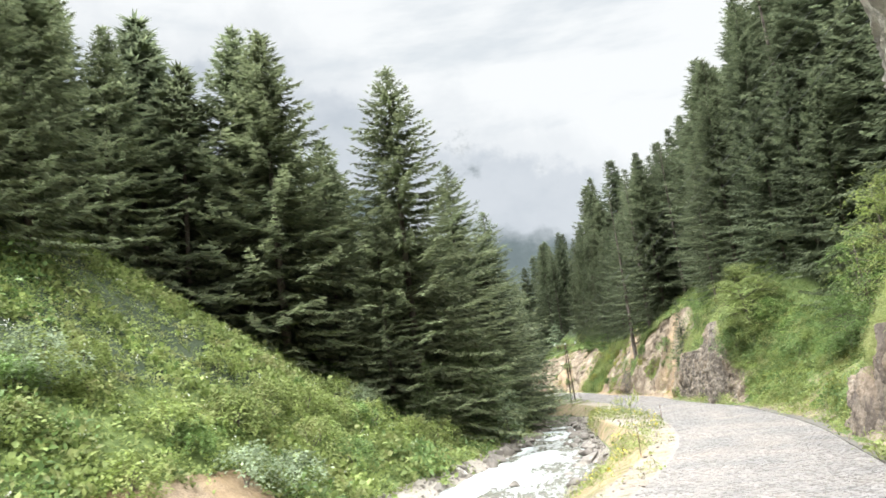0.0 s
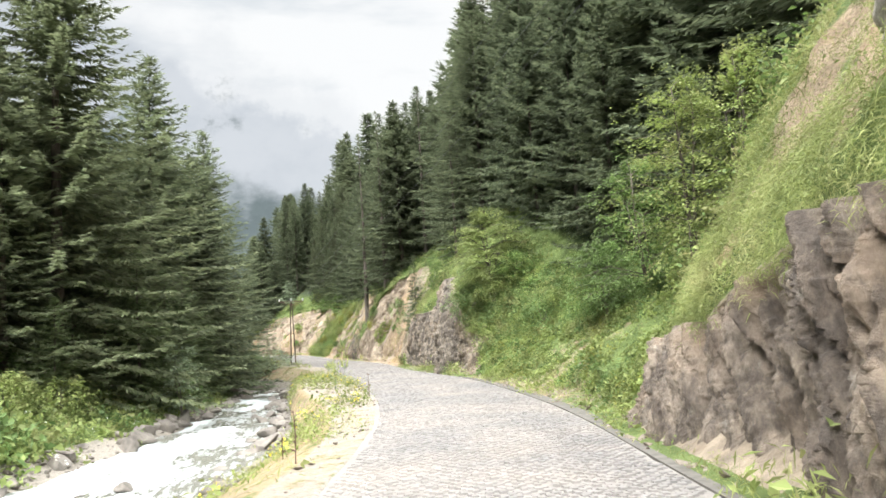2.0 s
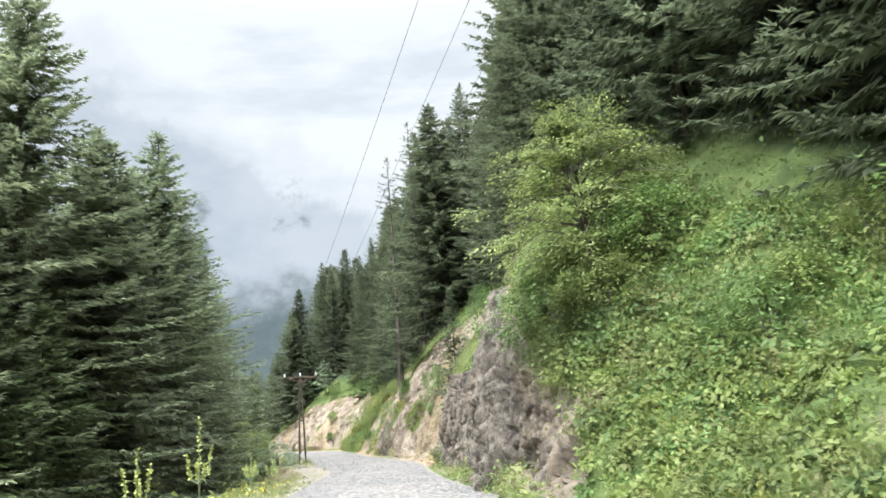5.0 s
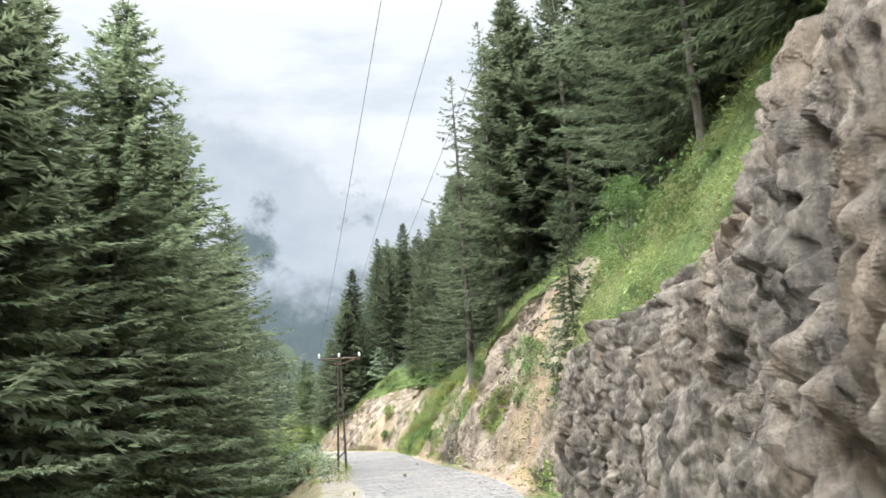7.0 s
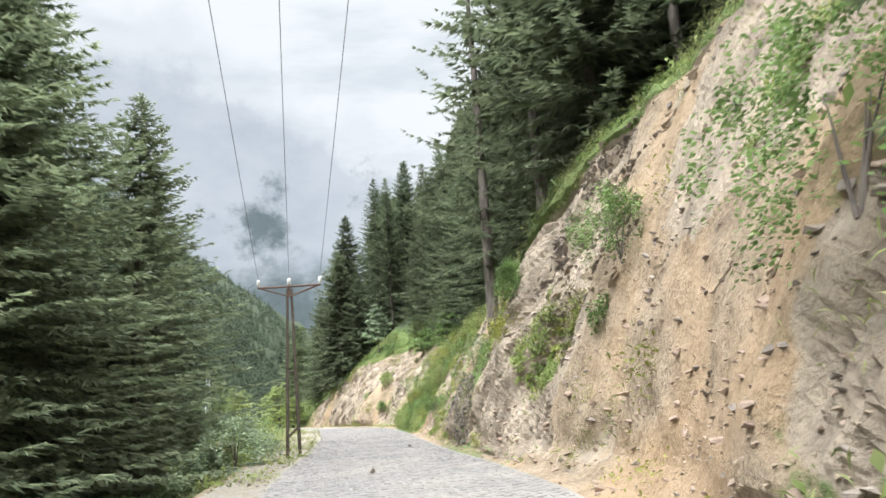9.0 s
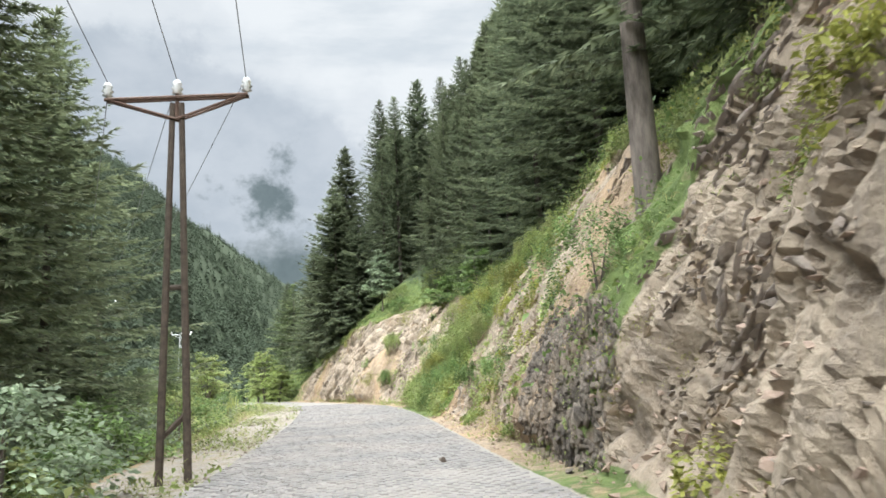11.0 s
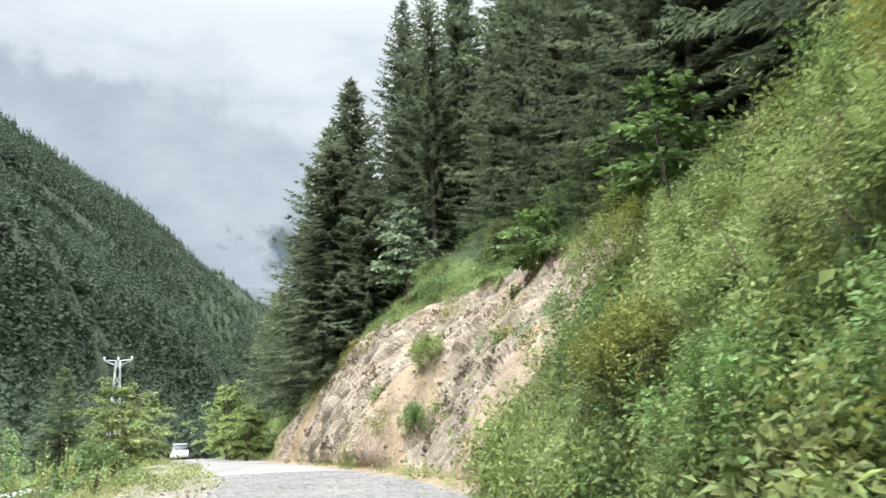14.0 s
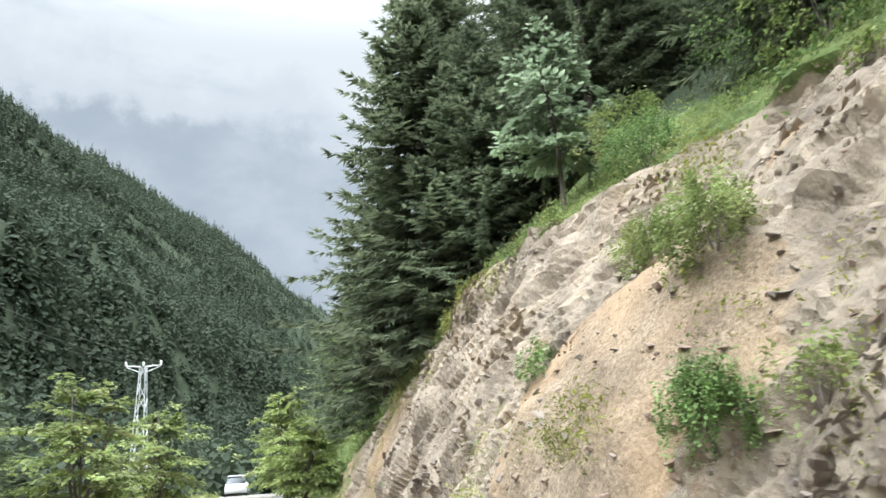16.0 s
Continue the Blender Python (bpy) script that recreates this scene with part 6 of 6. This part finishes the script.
def parked_car():
    MAT["car_paint"] = plain_material("white_car_paint", (.78, .79, .80), .25, .5, 0, 3, .03)
    MAT["glass_dark"] = plain_material("dark_car_glass", (.02, .025, .03), .08, .6, 0, 3, .1)
    MAT["tyre"] = plain_material("tyre_rubber", (.025, .025, .027), .8, .3)
    car = new("parked_car")

    def loft(name, sections, mat, label=""):
        bm = bmesh.new()
        rows = [[bm.verts.new((x, y, z)) for y, z in sec] for x, sec in sections]
        m = len(rows[0])
        for a, b in zip(rows, rows[1:]):
            for k in range(m):
                bm.faces.new((a[k], a[(k + 1) % m], b[(k + 1) % m], b[k]))
        bm.faces.new(rows[0][::-1])
        bm.faces.new(rows[-1])
        bmesh.ops.bevel(bm, geom=[e for e in bm.edges if e.calc_face_angle(0) > .5], offset=.05, segments=2, affect="EDGES")
        return part(name, bm, mat, car, label, True)

    def sec(w, lo, hi):
        return [(-w, lo), (w, lo), (w * 1.0, (lo + hi) / 2), (w * .93, hi), (-w * .93, hi), (-w, (lo + hi) / 2)]

    loft("body", [(-2.1, sec(.78, .42, .85)), (-1.9, sec(.86, .3, .98)), (-.9, sec(.88, .28, 1.02)), (1.6, sec(.88, .28, 1.05)), (2.1, sec(.82, .4, .98))], MAT["car_paint"])
    loft("cabin", [(-1.0, sec(.80, 1.0, 1.03)), (-.35, sec(.74, 1.0, 1.55)), (1.3, sec(.74, 1.0, 1.58)), (1.95, sec(.76, 1.0, 1.04))], MAT["glass_dark"], "dark glazed cabin")
    loft("roof", [(-.40, sec(.70, 1.56, 1.60)), (.4, sec(.72, 1.58, 1.65)), (1.35, sec(.70, 1.58, 1.63))], MAT["car_paint"])
    for x in (-1.3, 1.3):
        for y in (-.84, .84):
            bm = bmesh.new()
            lathe(bm, (0, 0, -.1), [(.0, 0), (.30, 0), (.33, .04), (.33, .16), (.30, .2)], 16)
            bmesh.ops.rotate(bm, verts=bm.verts, cent=(0, 0, 0), matrix=Matrix.Rotation(1.5708, 3, "X"))
            bmesh.ops.translate(bm, verts=bm.verts, vec=(x, y, .33))
            wheel = part("wheel", bm, MAT["tyre"], car, "black tyre")
            bm = bmesh.new()
            lathe(bm, (0, 0, 0), [(.0, -.11), (.2, -.11), (.2, .11), (0.01, .11)], 12)
            bmesh.ops.rotate(bm, verts=bm.verts, cent=(0, 0, 0), matrix=Matrix.Rotation(1.5708, 3, "X"))
            bmesh.ops.translate(bm, verts=bm.verts, vec=(x, y, .33))
            part("rim", bm, MAT["steel"], wheel)
    for y in (-.6, .6):
        bm = hull(np.random.default_rng(9), .16, .6, 14)
        bmesh.ops.translate(bm, verts=bm.verts, vec=(-2.02, y, .74))
        part("headlight", bm, MAT["porcelain"], car, "clear headlight")
    return tagged(car, "small white car parked beside the road", "car")


CAR = parked_car()
CAR.matrix_basis = pose(-27.6, 189.5, ground_at(-27.6, 189.5) + .02, 0, 0, -70)


# ---------------------------------------------------------------- small plants of the verge
MAT["spike"] = plain_material("mullein_spike", (.36, .40, .12), .7)


def mullein(seed, h):
    rng = np.random.default_rng(seed)
    thing = new("mullein")
    bm = bmesh.new()
    rod(bm, (0, 0, -.1), (0, 0, h), .016, .008)
    arms = []
    for k in range(4):
        a = k * 1.6 + rng.random()
        z = h * rng.uniform(.42, .55)
        b = Vector((.13 * math.cos(a), .13 * math.sin(a), z + .08))
        t = Vector((.20 * math.cos(a), .20 * math.sin(a), z + rng.uniform(.3, .5)))
        rod(bm, (0, 0, z), b, .010)
        rod(bm, b, t, .010, .006)
        arms.append((b, t))
    part("stem", bm, MAT["leaf_pale"], thing)
    q = []
    for b, t in arms + [(Vector((0, 0, h * .55)), Vector((0, 0, h)))]:
        m = 46
        u = rng.random(m)[:, None]
        base = np.array(b) * (1 - u) + np.array(t) * u
        al = unit(rng.normal(0, 1, (m, 3)) + [0, 0, .5])
        q.append(blades(base, al, unit(np.cross(al, rng.normal(0, 1, (m, 3)))), np.full(m, .055), np.full(m, .04)))
    q = np.concatenate(q)
    part_mesh("blossom", q.reshape(-1, 3), np.arange(len(q) * 4).reshape(-1, 4), MAT["spike"], thing, "yellow-green flower spikes")
    m = 18
    a = rng.random(m) * 6.28
    al = unit(np.stack([np.cos(a), np.sin(a), rng.uniform(-.1, .9, m)], 1))
    base = np.stack([a * 0, a * 0, rng.uniform(.02, h * .35, m)], 1)
    q = blades(base, al, unit(np.cross(al, [0, 0, 1.0])), rng.uniform(.12, .3, m), rng.uniform(.05, .1, m))
    part_mesh("foliage", q.reshape(-1, 3), np.arange(len(q) * 4).reshape(-1, 4), MAT["leaf_pale"], thing)
    return tagged(thing, "tall mullein with yellow flower spikes on the verge", "plant", group="mulleins on the verge")


for k, (x, y, h) in enumerate([(3.9, 44.7, 1.9), (3.4, 43.2, 1.5), (3.55, 52.0, 1.3), (3.5, 56.5, 1.1), (-6.9, 125.0, 1.8), (-7.6, 128.6, 1.9), (-7.4, 127.0, 1.6), (-8.6, 131.4, 2.0), (-8.3, 129.6, 1.5), (-9.2, 133.0, 1.7)]):
    stand(mullein(400 + k, h), x, y, k)


def dry_stalk(seed, h):
    bm = bmesh.new()
    rng = np.random.default_rng(seed)
    rod(bm, (0, 0, -.1), (.02, .01, h * .6), .012)
    rod(bm, (.02, .01, h * .6), (0, .02, h), .012, .006)
    for k in range(7):
        z = h * rng.uniform(.3, .97)
        a = rng.random() * 6.28
        rod(bm, (.01, .01, z), (.06 * math.cos(a), .06 * math.sin(a), z + .04), .014, .008, 4)
    thing = new("dry_stalk")
    part("stem", bm, MAT["steel_rust"], thing)
    return tagged(thing, "dark dry seed stalk standing on the verge", "plant", group="dry stalks")


for k, (x, y, h) in enumerate([(2.0, 24.4, 1.0), (4.4, 38.1, .95), (1.7, 27.5, .6)]):
    stand(dry_stalk(420 + k, h), x, y, k)

# a dead white trunk over the far cut and a fallen stone on the road
bm = bmesh.new()
rod(bm, (0, 0, -.3), (.12, 0, 4.2), .07, .03)
rod(bm, (.06, 0, 2.4), (.5, .2, 3.3), .02, .008)
rod(bm, (.12, 0, 4.2), (.1, .05, 6.0), .03, .012)
DEAD = new("dead_tree")
part("trunk", bm, plain_material("bleached_wood", (.50, .47, .42), .8, .2), DEAD)
tagged(DEAD, "bare bleached dead trunk before the spruces", "tree")
stand(DEAD, 5.64, 143.3, 0, 1.25)
rs = np.random.default_rng(77)
boulder(CUT_ROCKS, 5.2, 83.6, float(road_z(np.array([83.6]))[0]) + .05, .11, rs, "dark stone lying on the road", "stones on the road")
boulder(CUT_ROCKS, 5.4, 96.5, float(road_z(np.array([96.5]))[0]) + .05, .10, rs, "dark stone lying on the road", "stones on the road")


# ---------------------------------------------------------------- the road's edging and its cobbles
MAT["edging"] = plain_material("worn_concrete", (.125, .115, .102), .9, .2, 0, 5, .3)


def edging(side, y0, y1):
    ys = np.arange(y0, y1, .9)
    n = len(ys)
    cx, hw, zr = centre(ys), half_width(ys), road_z(ys)
    prof = [(-.02, -.15), (-.02, .028), (.34, .03), (.42, -.15)]
    P = np.array([[(cx[k] + side * (hw[k] + dx), ys[k] + .01, zr[k] - .05 + dz) for dx, dz in prof] for k in range(n)])
    f = grid_faces(n, 4)
    ob = new("kerb", mesh_from("kerb", P, f, MAT["edging"]))
    return tagged(ob, "low worn concrete edging of the cobbled road", "kerb", kind="structure")


edging(1, 10, 46)


def cobbles():
    rng = np.random.default_rng(90)
    spots = []
    y = 10.0
    row = 0
    while y < 140:
        d = .155 if y < 64 else .2
        c, h, z = float(np.interp(y, COB_Y, COB_C)), float(np.interp(y, COB_Y, COB_H)), float(np.interp(y, COB_Y, COB_Z))
        n = int(2 * (h - .06) / d)
        f = (np.arange(n) + .5 + (.5 if row % 2 else 0)) / n * 2 - 1
        f = f[f < .985]
        x = c + f * (h - .06)
        yy = y + .10 * np.cos(f * 9) + rng.normal(0, .010, len(f))
        spots.append(np.stack([x + rng.normal(0, .008, len(f)), yy, z - .05 * f ** 2 + rng.normal(.022 if y < 64 else .012, .006 if y < 64 else .004, len(f)), np.full(len(f), d)], 1))
        y += d * .86
        row += 1
    S = np.concatenate(spots)
    near = (S[:, 1] > 22.0) & (S[:, 1] < 23.35)
    pick_ = np.where(near)[0][:300]
    keep = np.ones(len(S), bool)
    keep[pick_] = False

    def shape(m, size):
        bw, bl = size * rng.uniform(.40, .47, m), size * rng.uniform(.35, .41, m)
        tw, tl = bw - .02, bl - .02
        tilt = rng.normal(0, .006, (m, 4))
        c = []
        for k, (sx, sy) in enumerate(((-1, -1), (1, -1), (1, 1), (-1, 1))):
            c.append(np.stack([sx * bw, sy * bl, np.full(m, -.06)], 1))
        for k, (sx, sy) in enumerate(((-1, -1), (1, -1), (1, 1), (-1, 1))):
            c.append(np.stack([sx * tw * rng.uniform(.85, 1.05, m), sy * tl * rng.uniform(.85, 1.05, m), tilt[:, k]], 1))
        return np.stack(c, 1)

    FACES = np.array([[4, 5, 6, 7], [0, 1, 5, 4], [1, 2, 6, 5], [2, 3, 7, 6], [3, 0, 4, 7]])
    R = S[keep]
    V = shape(len(R), R[:, 3]) + R[:, None, :3]
    F = (FACES[None] + (np.arange(len(R)) * 8)[:, None, None]).reshape(-1, 4)
    ob = stuff("cobble_paving", V.reshape(-1, 3), F, MAT["cobble"], "worn pale grey cobblestones of the road", "paving")
    protos = [mesh_from("cobble", v, FACES, MAT["cobble"]) for v in shape(6, np.full(6, .155))]
    for s in S[pick_]:
        o = new("cobble", protos[int(rng.integers(6))])
        o.location = s[:3]
        o.parent = ROAD


COB_Y = np.arange(8, 142, .5)
COB_C, COB_H, COB_Z = centre(COB_Y), half_width(COB_Y), road_z(COB_Y)
cobbles()
